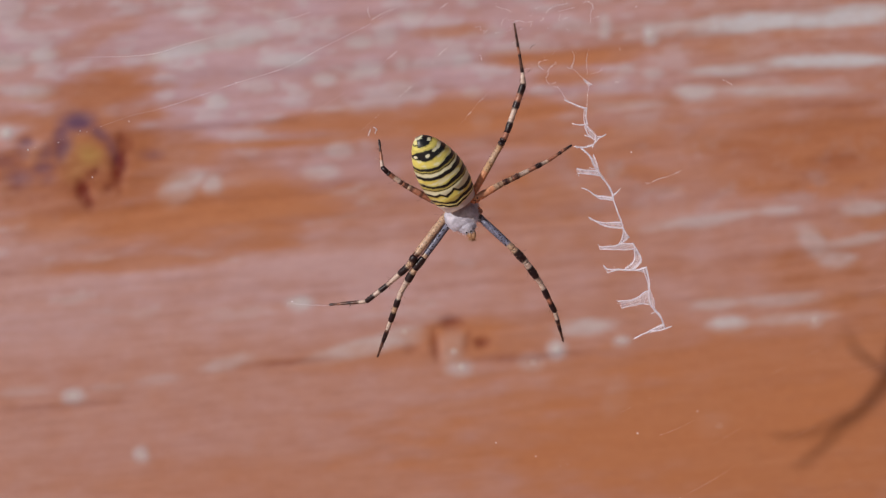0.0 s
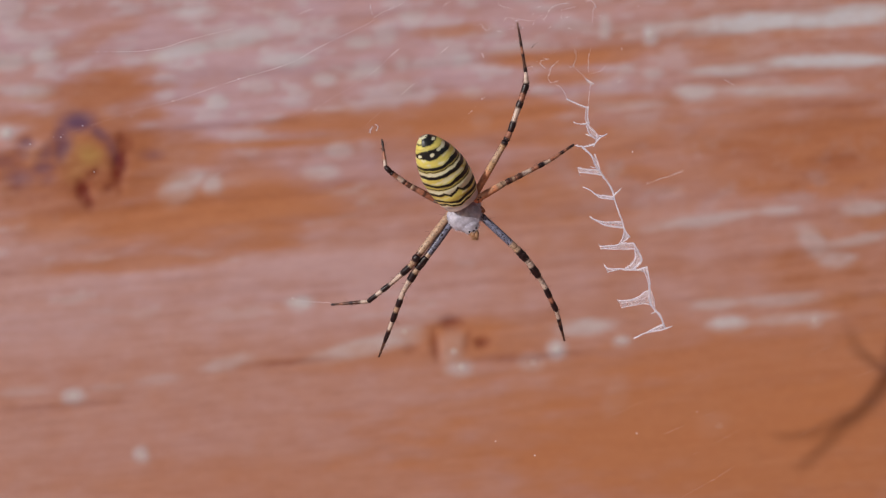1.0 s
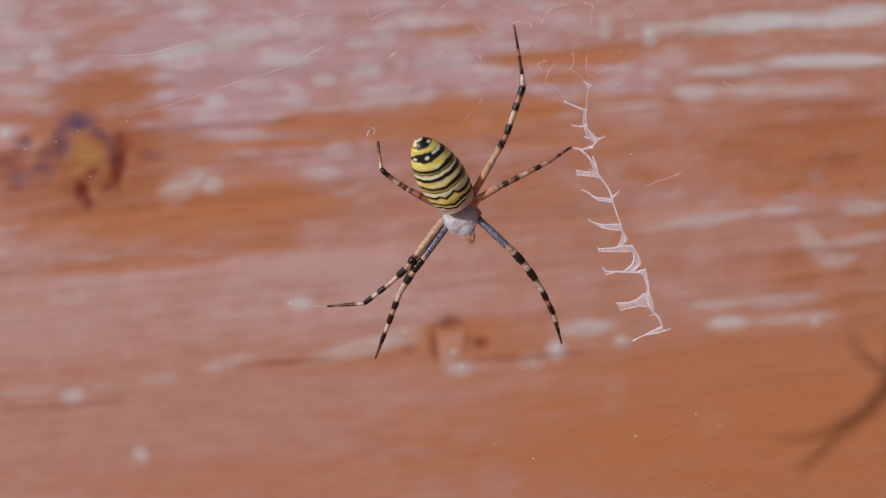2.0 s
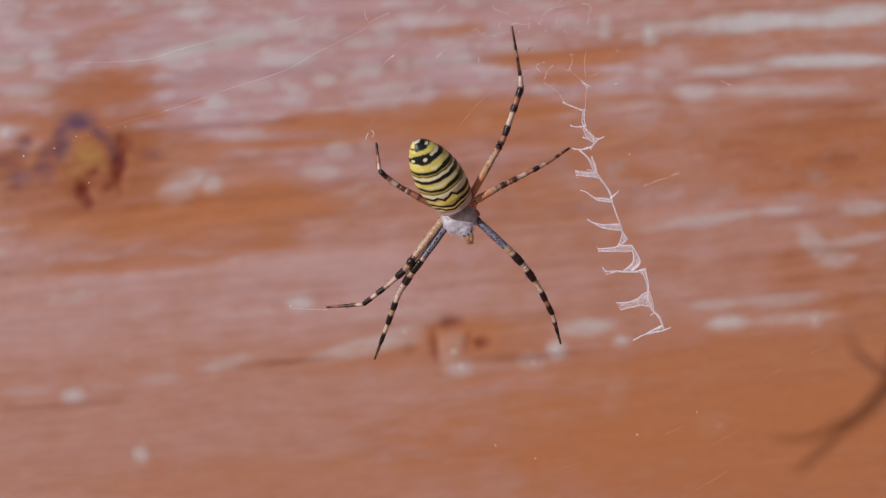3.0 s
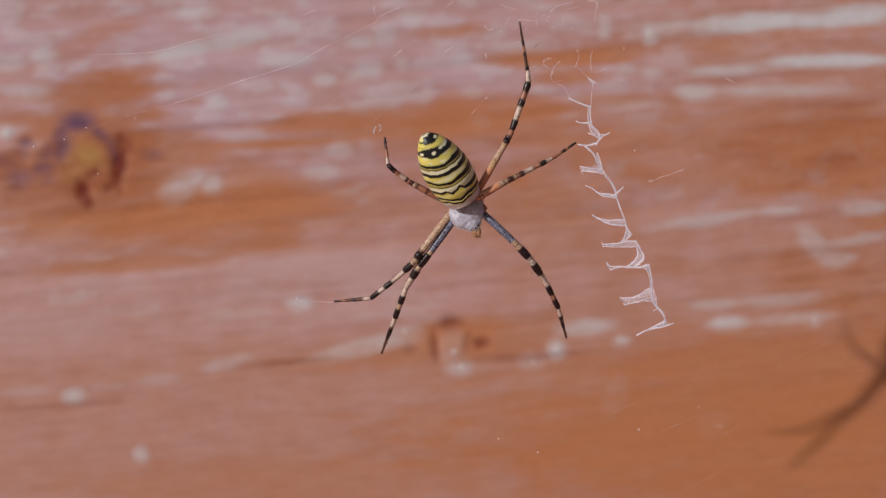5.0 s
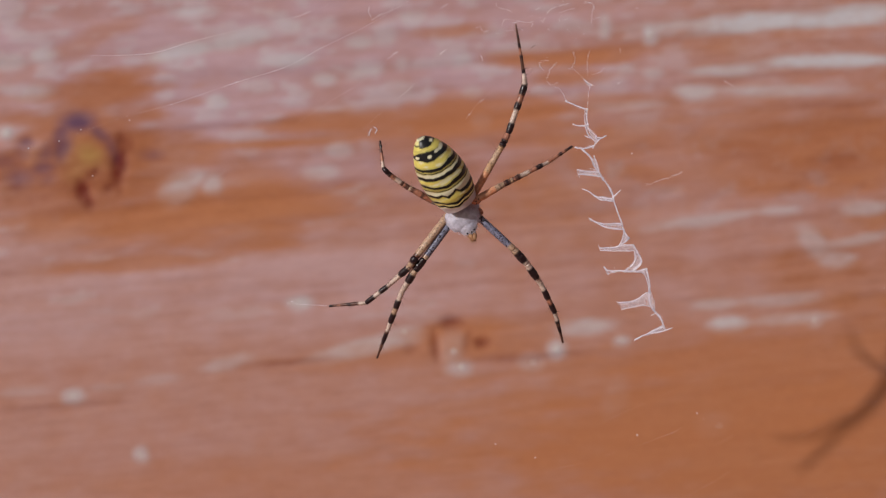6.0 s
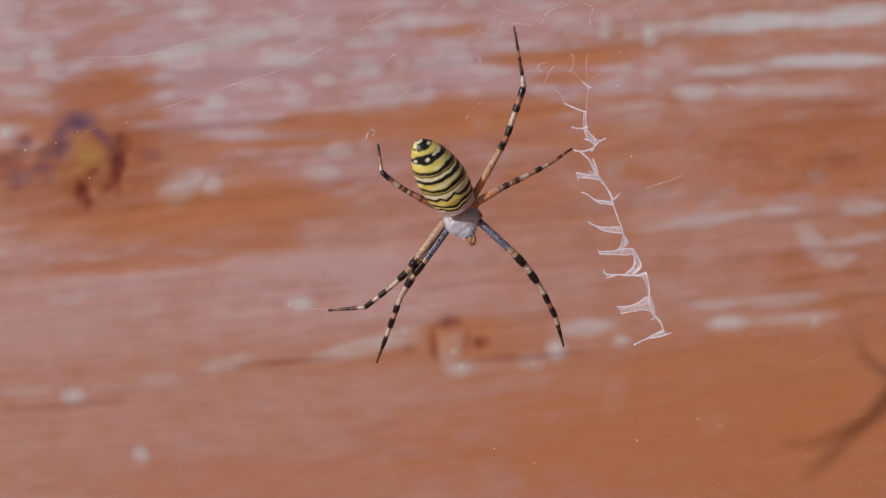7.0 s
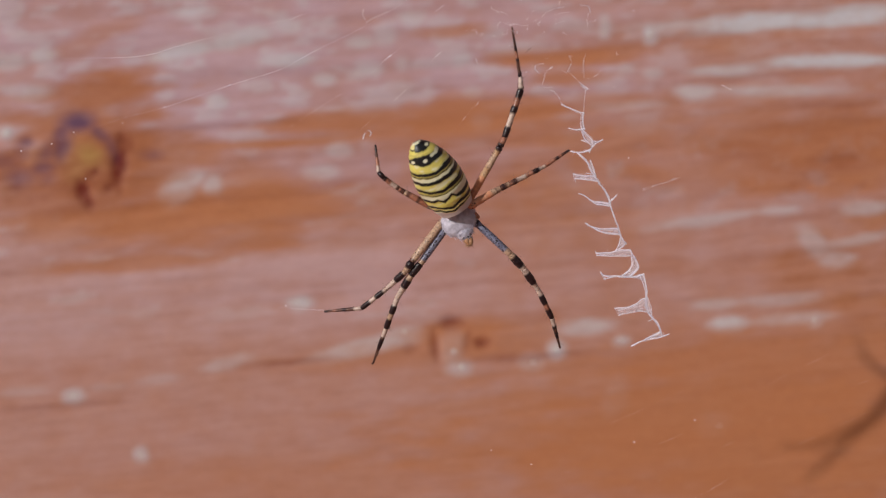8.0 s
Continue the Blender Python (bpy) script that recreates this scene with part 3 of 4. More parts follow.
def leg(spider, joints, radii, bands, rng, label):
    """joints: six (x, y, z) in mm from hip to claw; bands: for each segment its colours with their lengths."""
    soup = Soup()
    hip = Vector(joints[0])
    out = (Vector(joints[1]) - hip).normalized()
    slim = bands[0][0][0] != O
    base = (0.26, 0.19, 0.17) if slim else TONES[O]
    soup.tube([(hip - out * (0.9 - k * 0.3)) * MM for k in range(6)], [r * MM * (0.72 if slim else 1.0) for r in (0.2, 0.55, 0.66, 0.68, 0.62, 0.3)], 12, None, [base] * 6)
    hub = part("leg", soup.mesh("leg", [MAT_LEG]), spider, label)
    for k, name in enumerate(SEGMENTS):
        a, b = Vector(joints[k]), Vector(joints[k + 1])
        ra, rb = radii[k], radii[k + 1]
        ends, reach = [], 0.0
        for tone, size in bands[k]:
            reach += size * rng.uniform(0.96, 1.04) * (0.9 if tone == K else 1.15 if tone == W else 1.0)
            ends.append((reach, tone))
        rings = max(10, int((b - a).length / 0.11))
        belly = 0.10 if name in ("femur", "tibia") else 0.04
        tones, swell = [], []
        for i in range(rings + 1):
            t = i / rings
            j = next((j for j, (e, c) in enumerate(ends) if t * reach <= e + 1e-6), len(ends) - 1)
            tone, since = ends[j][1], ends[j - 1][0] if j else 0.0
            inner = (t * reach - since) / max(ends[j][0] - since, 1e-6)
            g = rng.uniform(0.86, 1.12)
            tones.append([*[x * g for x in TONES[tone]], FLECKS.get(tone, 0.1)])
            swell.append((1 + belly * math.sin(math.pi * min(t * 1.1, 1))) * (0.98 + 0.13 * math.sin(math.pi * min(1.0, inner * 0.75 + 0.1)) ** 2 if tone == K else 0.88 if tone == W else 0.95))
        for _ in range(2):
            swell = [(swell[max(i - 1, 0)] + swell[i] + swell[min(i + 1, rings)]) / 3 for i in range(rings + 1)]
        # bands run a little into one another
        for _ in range(2):
            tones = [[(tones[max(i - 1, 0)][x] + 3 * tones[i][x] + tones[min(i + 1, rings)][x]) / 5 for x in range(4)] for i in range(rings + 1)]
        pts, rad = [], []
        for i in range(rings + 1):
            t = i / rings
            bow = Vector((0, -0.25, 0)) * math.sin(math.pi * t) if name in ("femur", "metatarsus") else Vector()
            pts.append((a.lerp(b, t) + bow) * MM)
            rad.append((ra + (rb - ra) * t) * swell[i] * (1 + 0.10 * noise.noise((i * 0.33, ra * 40, k * 7.0))) * rng.uniform(0.975, 1.025) * (0.82 if i in (0, rings) else 1) * MM)
        seg = Soup()
        seg.tube(pts, rad, 12, None, tones)
        # spines and hairs
        way = (b - a).normalized()
        for _ in range(int((b - a).length * (46 if name != "tarsus" else 26))):
            t = rng.random()
            side = Vector((rng.gauss(0, 1), rng.gauss(0, 1), rng.gauss(0, 1)))
            side = (side - way * side.dot(way)).normalized()
            r = ra + (rb - ra) * t
            p = a.lerp(b, t) + side * r * 0.9
            long = rng.random() < 0.025
            ln = rng.uniform(0.2, 0.5) * (1.7 if long else 0.5)
            tone = TONES[rng.choice((K, D, D, T))]
            seg.tube([p * MM, (p + (side * (1.3 if long else 0.9) + way * 0.8) * ln) * MM], [(0.022 if long else 0.014) * MM, 0.005 * MM], 3, None, [tone, tone])
        part(name, seg.mesh(name, [MAT_LEG]), hub)
    return hub


def spider():
    rng = random.Random(5)
    root = tagged(new("garden_spider"), "yellow and black banded garden spider head down in its web", "spider", kind="")
    root.empty_display_size = 0.005
    ab = part("abdomen", abdomen_mesh(), root, "yellow abdomen with black wavy cross bands")
    tail, waist = Vector((-6.10, -10.55, 9.48)), Vector((0.79, -3.5, -0.965))
    axis_z = (waist - tail).normalized()
    axis_y = Vector((0, 1, 0))
    axis_y = (axis_y - axis_z * axis_y.dot(axis_z)).normalized()
    axis_x = axis_y.cross(axis_z)
    m = Matrix((axis_x, axis_y, axis_z)).transposed().to_4x4()
    m.translation = tail * MM
    ab.matrix_basis = m
    # spinnerets at the tail
    s = Soup()
    for k in (-1, 0, 1):
        s.tube([(tail + Vector((k * 0.25, 1.5, -0.2))) * MM, (tail + Vector((k * 0.3 - 0.1, 2.1, 0.05))) * MM], [0.3 * MM, 0.14 * MM], 8)
    part("spinneret", s.mesh("spinneret", [MAT_PALP]), root)
    # head and breast plate with its silver hair
    s = Soup()
    turn = Matrix.Rotation(radians(-24), 3, "Y")
    s.blob(Vector((0.2, -2.4, -1.5)) * MM, (2.55 * MM, 1.4 * MM, 2.2 * MM), 20, 26, turn, 0.06)
    s.blob(Vector((0.1, -2.2, -0.75)) * MM, (2.7 * MM, 1.2 * MM, 1.35 * MM), 16, 24, turn, 0.08)
    s.blob(Vector((0.95, -2.5, -3.0)) * MM, (1.35 * MM, 1.05 * MM, 1.15 * MM), 14, 18, turn, 0.05)
    head = turn @ Vector((0, -0.15, -1))
    for middle, size, count in (((0.2, -2.4, -1.5), (2.6, 1.42, 2.24), 700), ((0.1, -2.2, -0.75), (2.74, 1.22, 1.38), 420), ((0.95, -2.5, -3.0), (1.38, 1.08, 1.18), 260)):
        for _ in range(count):
            d = Vector((rng.gauss(0, 1), -abs(rng.gauss(0, 1)), rng.gauss(0, 1))).normalized()
            p = Vector(middle) + turn @ Vector([d[j] * size[j] for j in range(3)])
            q = p + head * rng.uniform(0.15, 0.36) + turn @ (d * rng.uniform(0.0, 0.1)) + Vector((rng.gauss(0, 0.08), 0, rng.gauss(0, 0.08)))
            s.tube([p * MM, q * MM], [0.022 * MM, 0.008 * MM], 3)
    part("cephalothorax", s.mesh("cephalothorax", [MAT_SILVER]), root, "silver-haired head and breast")
    for ex, ez in ((0.85, -3.9), (1.45, -3.75), (0.5, -3.5), (1.85, -3.35)):
        s = Soup()
        s.blob(Vector((ex, -3.15, ez)) * MM, (0.17 * MM,) * 3, 6, 8)
        part("eye", s.mesh("eye", [MAT_EYE]), root)
    s = Soup()
    s.blob(Vector((1.4, -2.3, -4.1)) * MM, (0.62 * MM, 0.55 * MM, 0.6 * MM), 8, 10, turn, 0.15)
    part("jaws", s.mesh("jaws", [MAT_PALP]), root)
    for sx in (-0.2, 0.25):
        s = Soup()
        pts = [Vector((1.3 + sx, -2.4, -3.7)), Vector((1.65 + sx, -2.8, -4.3)), Vector((1.7 + sx * 0.7, -2.6, -5.0))]
        s.tube([p * MM for p in curve(pts, 4)], [0.42 * MM, 0.45 * MM, 0.46 * MM, 0.44 * MM, 0.40 * MM, 0.34 * MM, 0.27 * MM, 0.19 * MM, 0.08 * MM], 9)
        for _ in range(60):
            p = pts[1].lerp(pts[2], rng.random())
            q = p + Vector((rng.gauss(0, 0.35), rng.gauss(0, 0.35), -0.35))
            s.tube([p * MM, q * MM], [0.03 * MM, 0.008 * MM], 3)
        part("palp", s.mesh("palp", [MAT_PALP]), root)
    # the bare coxa of the folded leg beside the breast
    s = Soup()
    s.blob(Vector((2.6, -2.2, -0.6)) * MM, (0.45 * MM, 0.5 * MM, 0.72 * MM), 10, 14, Matrix.Rotation(radians(-50), 3, "Y"), 0.12)
    part("coxa", s.mesh("coxa", [MAT_COXA]), root)

    def at(x, z, off):
        """A joint at (x, z) mm, off mm before the web."""
        y = lean(z + 6.33) + 1.0 - off
        k = 1 + y * MM / REACH
        return ((x + 2.58) * k - 2.58, y, (z + 6.33) * k - 6.33)

    # long hind leg reaching up
    leg(root, [at(1.59, 1.42, 2.4), at(6.17, 9.50, 3.4), at(6.84, 10.84, 3.0), at(9.25, 17.92, 1.7), at(9.13, 19.67, 1.2), at(7.92, 27.00, 0.0)],
        (0.52, 0.46, 0.42, 0.46, 0.26, 0.13), [
        ((O, 50), (V, 16), (T, 22), (V, 8), (K, 8)),
        ((K, 6), (R, 9)),
        ((K, 21), (W, 21), (K, 14), (R, 13), (K, 18)),
        ((K, 5), (W, 17)),
        ((K, 10), (D, 18), (K, 6), (R, 12), (K, 10), (D, 8), (K, 6), (D, 20))], rng, "brown and black banded leg")
    # short third leg to the side
    leg(root, [at(2.25, 1.09, 3.4), at(6.25, 3.38, 2.4), at(7.59, 4.00, 2.2), at(10.25, 5.34, 1.4), at(12.59, 6.50, 0.8), at(16.42, 9.00, 0.0)],
        (0.56, 0.45, 0.40, 0.36, 0.30, 0.16), [
        ((O, 36), (T, 8), (D, 3), (T, 8)),
        ((D, 5), (K, 4), (D, 3), (T, 5)),
        ((R, 4), (D, 5), (K, 4), (D, 3), (W, 17), (R, 3)),
        ((R, 11), (K, 13), (W, 8)),
        ((W, 3), (R, 18), (D, 4), (K, 6), (R, 5), (D, 6), (K, 11))], rng, "brown and black banded leg")
    # short leg, other side
    leg(root, [at(-4.25, 0.92, 2.4), at(-7.75, 2.84, 2.4), at(-8.58, 3.34, 2.4), at(-10.75, 4.92, 2.6), at(-11.54, 5.75, 2.4), at(-12.00, 9.79, 0.4)],
        (0.50, 0.44, 0.38, 0.36, 0.31, 0.14), [
        ((R, 18), (D, 5), (R, 14), (D, 6), (T, 5)),
        ((D, 9), (R, 3)),
        ((D, 6), (W, 10), (R, 10), (K, 5)),
        ((K, 14),),
        ((W, 10), (R, 15), (D, 8), (K, 14))], rng, "brown and black banded leg")
    # two front legs laid together
    leg(root, [at(-1.83, -1.08, 1.2), at(-6.66, -7.33, 3.2), at(-7.58, -8.75, 3.0), at(-10.41, -11.33, 1.9), at(-13.91, -14.08, 1.3), at(-19.33, -14.54, 0.0)],
        (0.56, 0.54, 0.48, 0.36, 0.34, 0.15), [
        ((T, 76), (D, 5)),
        ((K, 12), (T, 8)),
        ((T, 3), (K, 22), (W, 20)),
        ((W, 4), (K, 18), (W, 9), (K, 20)),
        ((W, 12), (D, 14), (K, 6), (D, 12), (R, 6), (D, 8), (K, 8))], rng, "tan and black banded leg")
    leg(root, [at(-1.00, -1.58, 1.2), at(-5.41, -7.58, 2.9), at(-6.75, -9.25, 2.7), at(-8.75, -12.58, 2.1), at(-10.33, -17.00, 1.2), at(-12.25, -22.25, 0.0)],
        (0.48, 0.52, 0.54, 0.42, 0.40, 0.14), [
        ((K, 6), (B, 60), (T, 6)),
        ((K, 25),),
        ((T, 8), (K, 20), (W, 18)),
        ((W, 11), (K, 16), (T, 9), (K, 19)),
        ((W, 13), (D, 4), (K, 20), (D, 27))], rng, "blue-grey and black banded leg")
    # front leg, other side
    leg(root, [at(2.09, -1.00, 1.2), at(7.75, -6.25, 3.3), at(9.67, -8.33, 3.1), at(11.84, -11.41, 2.1), at(13.92, -15.58, 1.2), at(15.17, -20.00, 0.0)],
        (0.50, 0.54, 0.54, 0.42, 0.38, 0.14), [
        ((K, 6), (W, 3), (K, 5), (B, 60), (T, 10)),
        # the short cream end here is a glint painted into the skin
        ((T, 6), (K, 24), (W, 4)),
        ((W, 7), (K, 24), (W, 11)),
        ((W, 8), (K, 18), (R, 9), (K, 19)),
        ((W, 11), (K, 6), (D, 6), (K, 14), (D, 18))], rng, "blue-grey and black banded leg")
    return root


# ---- web ----
def waver(p):
    """A point of the web (mm), drawn a little out of line as silk is."""
    q = Vector((p.x * 0.9, p.z * 0.9, 3.0))
    r = Vector((p.x * 2.6, p.z * 2.6, 8.0))
    return p + Vector((noise.noise(q) * 0.07 + noise.noise(r) * 0.05, 0, noise.noise(q + Vector((31, 7, 0))) * 0.07 + noise.noise(r + Vector((5, 19, 0))) * 0.05))


def strand(rng, pts, loose, radius, steps=5):
    """A wavering fibre near pts (mm)."""
    pts = [Vector(p) + Vector((rng.gauss(0, loose), rng.gauss(0, loose), rng.gauss(0, loose))) for p in pts]
    return [waver(p) * MM for p in (curve(pts, steps) if steps else pts)], radius * MM


# strands of the zigzag: fibres, spread at both ends, course across and up, mm
STRANDS_TOP = [
    (3, 0.05, 0.05, [(20.75, 25.08), (21.33, 24.58), (22.00, 24.25)]),
    (2, 0.04, 0.03, [(21.50, 24.33), (21.33, 23.00), (21.17, 21.08)]),
    (13, 0.10, 0.06, [(21.17, 20.75), (20.08, 21.08), (19.00, 21.50), (17.92, 22.00)]),
    (9, 0.12, 0.10, [(21.17, 20.92), (21.08, 19.67), (21.33, 18.25)]),
    (3, 0.05, 0.05, [(20.83, 20.58), (20.83, 19.08), (21.08, 18.08)])]
STRANDS_TOP += [(10, 0.12, 0.05, [(21.42, 18.50), (20.83, 18.33), (19.83, 18.33), (19.08, 18.58)]),
    (9, 0.10, 0.08, [(21.00, 18.33), (21.75, 17.42), (22.50, 16.67), (22.33, 16.08)]),
    (9, 0.08, 0.08, [(20.92, 18.08), (21.33, 16.92), (22.25, 16.08)]),
    (7, 0.08, 0.05, [(21.83, 16.42), (20.83, 16.75)]),
    (13, 0.12, 0.06, [(22.00, 15.00), (22.42, 15.75), (23.17, 16.42), (24.00, 16.83)]),
    (5, 0.04, 0.04, [(22.33, 16.67), (23.25, 16.67), (24.00, 16.83)]),
]
STRANDS_UPPER = [
    (16, 0.14, 0.08, [(22.17, 15.33), (21.33, 15.08), (20.50, 14.92), (19.33, 15.08)]),
    (14, 0.12, 0.12, [(20.33, 14.92), (21.33, 14.08), (22.00, 13.08), (22.42, 12.08), (22.83, 11.50)]),
    (8, 0.08, 0.08, [(22.17, 13.92), (22.67, 12.58), (22.92, 11.58)]),
    (14, 0.12, 0.08, [(22.92, 11.50), (21.75, 11.58), (20.83, 11.67), (19.75, 11.83)]),
    (13, 0.12, 0.08, [(23.33, 10.83), (22.00, 11.00), (21.00, 11.08), (19.92, 11.17)]),
    (3, 0.05, 0.05, [(19.67, 11.92), (19.83, 11.33), (20.00, 10.67)])]
STRANDS_UPPER += [(5, 0.04, 0.04, [(22.58, 11.75), (21.58, 12.00)]),
    (16, 0.14, 0.14, [(22.75, 11.67), (23.50, 10.50), (24.33, 9.42), (24.92, 8.25), (25.08, 7.42)]),
    (10, 0.12, 0.05, [(24.83, 7.58), (25.50, 8.25), (26.08, 8.83)]),
    (14, 0.12, 0.05, [(25.00, 7.58), (23.50, 7.75), (22.33, 8.00), (21.58, 8.58), (20.50, 9.00)]),
    (10, 0.10, 0.10, [(25.17, 7.25), (23.83, 7.33), (23.00, 7.50), (22.08, 8.08)]),
    (12, 0.10, 0.10, [(25.00, 7.50), (25.50, 6.08), (26.08, 4.67), (26.42, 3.58)]),
]
STRANDS_MIDDLE = [
    (12, 0.12, 0.07, [(26.33, 3.92), (25.00, 3.92), (23.67, 3.92), (22.42, 4.17), (21.67, 4.67)]),
    (12, 0.10, 0.08, [(26.50, 3.08), (25.08, 3.17), (23.83, 3.42), (22.33, 4.17)]),
    (6, 0.06, 0.06, [(21.50, 4.75), (21.92, 4.17)]),
    (12, 0.12, 0.12, [(26.33, 3.75), (26.67, 2.75), (27.42, 1.75)]),
    (9, 0.08, 0.08, [(26.58, 3.00), (26.42, 1.75), (25.83, 0.58)])]
STRANDS_MIDDLE += [(7, 0.08, 0.08, [(27.42, 1.75), (26.83, 1.25), (26.00, 0.67)]),
    (14, 0.12, 0.09, [(28.08, 0.75), (26.83, 0.83), (25.67, 0.58), (24.25, 0.33), (23.00, 0.33)]),
    (6, 0.07, 0.08, [(28.17, 0.00), (26.83, -0.08), (25.17, -0.08), (23.17, 0.00)]),
    (3, 0.05, 0.05, [(22.83, 0.67), (23.25, -0.17)]),
    (14, 0.12, 0.14, [(28.00, 0.83), (28.67, -0.33), (29.17, -1.42), (28.83, -2.25), (27.92, -3.08)]),
    (10, 0.10, 0.10, [(28.17, -0.08), (28.33, -1.17), (27.83, -2.17), (26.67, -3.08)]),
]
STRANDS_LOW = [
    (16, 0.14, 0.09, [(30.00, -2.67), (28.83, -3.08), (27.58, -3.08), (26.17, -3.00), (24.42, -3.00), (23.75, -2.50)]),
    (8, 0.08, 0.06, [(26.00, -3.08), (25.08, -3.25), (24.17, -3.50)]),
    (3, 0.05, 0.05, [(23.67, -2.33), (24.00, -2.92), (24.33, -3.58)]),
    (13, 0.12, 0.12, [(29.92, -2.67), (30.25, -4.08), (30.42, -5.75), (30.42, -7.08)]),
    (6, 0.06, 0.06, [(29.50, -3.00), (30.08, -4.75), (30.33, -6.17)]),
    (15, 0.12, 0.08, [(30.50, -6.08), (29.67, -6.42), (28.83, -7.08), (27.58, -7.58), (25.92, -7.67)])]
STRANDS_LOW += [(6, 0.07, 0.07, [(30.58, -8.25), (29.50, -8.08), (28.00, -8.33), (26.33, -8.75)]),
    (3, 0.05, 0.05, [(25.67, -7.50), (26.08, -8.08), (26.42, -8.83)]),
    (15, 0.14, 0.14, [(30.33, -6.08), (30.50, -7.83), (31.17, -8.92), (31.83, -9.58), (32.33, -10.58), (32.58, -11.42)]),
    (4, 0.05, 0.05, [(30.50, -5.92), (31.08, -7.42), (31.17, -8.75)]),
    (7, 0.07, 0.05, [(31.42, -9.17), (30.67, -9.58)]),
    (15, 0.14, 0.08, [(32.50, -11.08), (30.92, -11.83), (29.67, -12.50), (28.17, -13.17)]),
    (12, 0.12, 0.06, [(30.50, -12.25), (31.83, -12.00), (32.83, -11.75), (33.75, -11.42)]),
]
# thin films of silk between two courses
FILMS_UPPER = [
    (20, [(20.75, 25.08), (21.3, 24.7), (22.0, 24.25)], [(21.0, 24.5), (21.2, 24.2), (21.5, 23.9)]),
    (20, [(21.2, 20.9), (21.1, 19.7), (21.3, 18.3)], [(20.85, 20.6), (20.8, 19.2), (21.0, 18.1)]),
    (24, [(21.0, 18.2), (21.8, 17.4), (22.4, 16.5)], [(20.95, 17.9), (21.35, 16.9), (22.2, 16.1)]),
    (20, [(22.2, 13.8), (22.6, 12.7), (22.9, 11.6)], [(22.0, 13.2), (22.3, 12.4), (22.8, 11.5)]),
    (30, [(22.33, 16.58), (23.00, 16.58), (23.83, 16.75)], [(22.17, 15.25), (22.83, 16.00), (23.67, 16.58)])]
FILMS_UPPER += [(50, [(22.83, 11.50), (21.75, 11.58), (19.92, 11.75)], [(23.25, 10.83), (22.00, 11.00), (20.00, 11.08)]),
    (40, [(25.00, 7.58), (23.50, 7.75), (22.00, 8.17)], [(25.17, 7.17), (23.50, 7.33), (22.17, 8.00)]),
    (50, [(26.33, 3.92), (25.00, 3.92), (22.67, 4.08)], [(26.50, 3.08), (25.08, 3.17), (23.00, 3.75)]),
    (45, [(26.67, 2.75), (27.00, 2.17), (27.42, 1.67)], [(26.33, 1.75), (26.17, 1.08), (25.92, 0.58)]),
    (55, [(28.00, 0.75), (26.83, 0.75), (23.50, 0.33)], [(28.17, 0.00), (26.83, -0.08), (23.50, 0.00)]),
]
FILMS_LOW = [
    (60, [(28.08, 0.67), (29.17, -1.33), (27.92, -3.08)], [(28.17, -0.17), (28.25, -1.33), (26.75, -3.00)]),
    (40, [(30.00, -2.75), (28.83, -3.00), (26.33, -2.92)], [(30.17, -4.42), (29.33, -3.42), (26.50, -3.17)]),
    (70, [(30.33, -6.17), (28.83, -7.08), (26.08, -7.75)], [(30.58, -8.25), (28.83, -8.17), (26.50, -8.67)]),
    (30, [(30.50, -6.00), (30.92, -7.42), (31.33, -8.92)], [(30.33, -6.58), (30.50, -7.92), (31.17, -9.00)]),
    (45, [(32.42, -11.17), (31.08, -11.83), (29.83, -12.42)], [(33.17, -11.67), (31.50, -12.08), (30.00, -12.58)]),
]


def sheet(x, z):
    """The point of the web that the eye sees at (x, z) mm on the upright plane."""
    y = lean(z) + 1.0
    k = 1 + y * MM / REACH
    return (x * k, y, z * k)


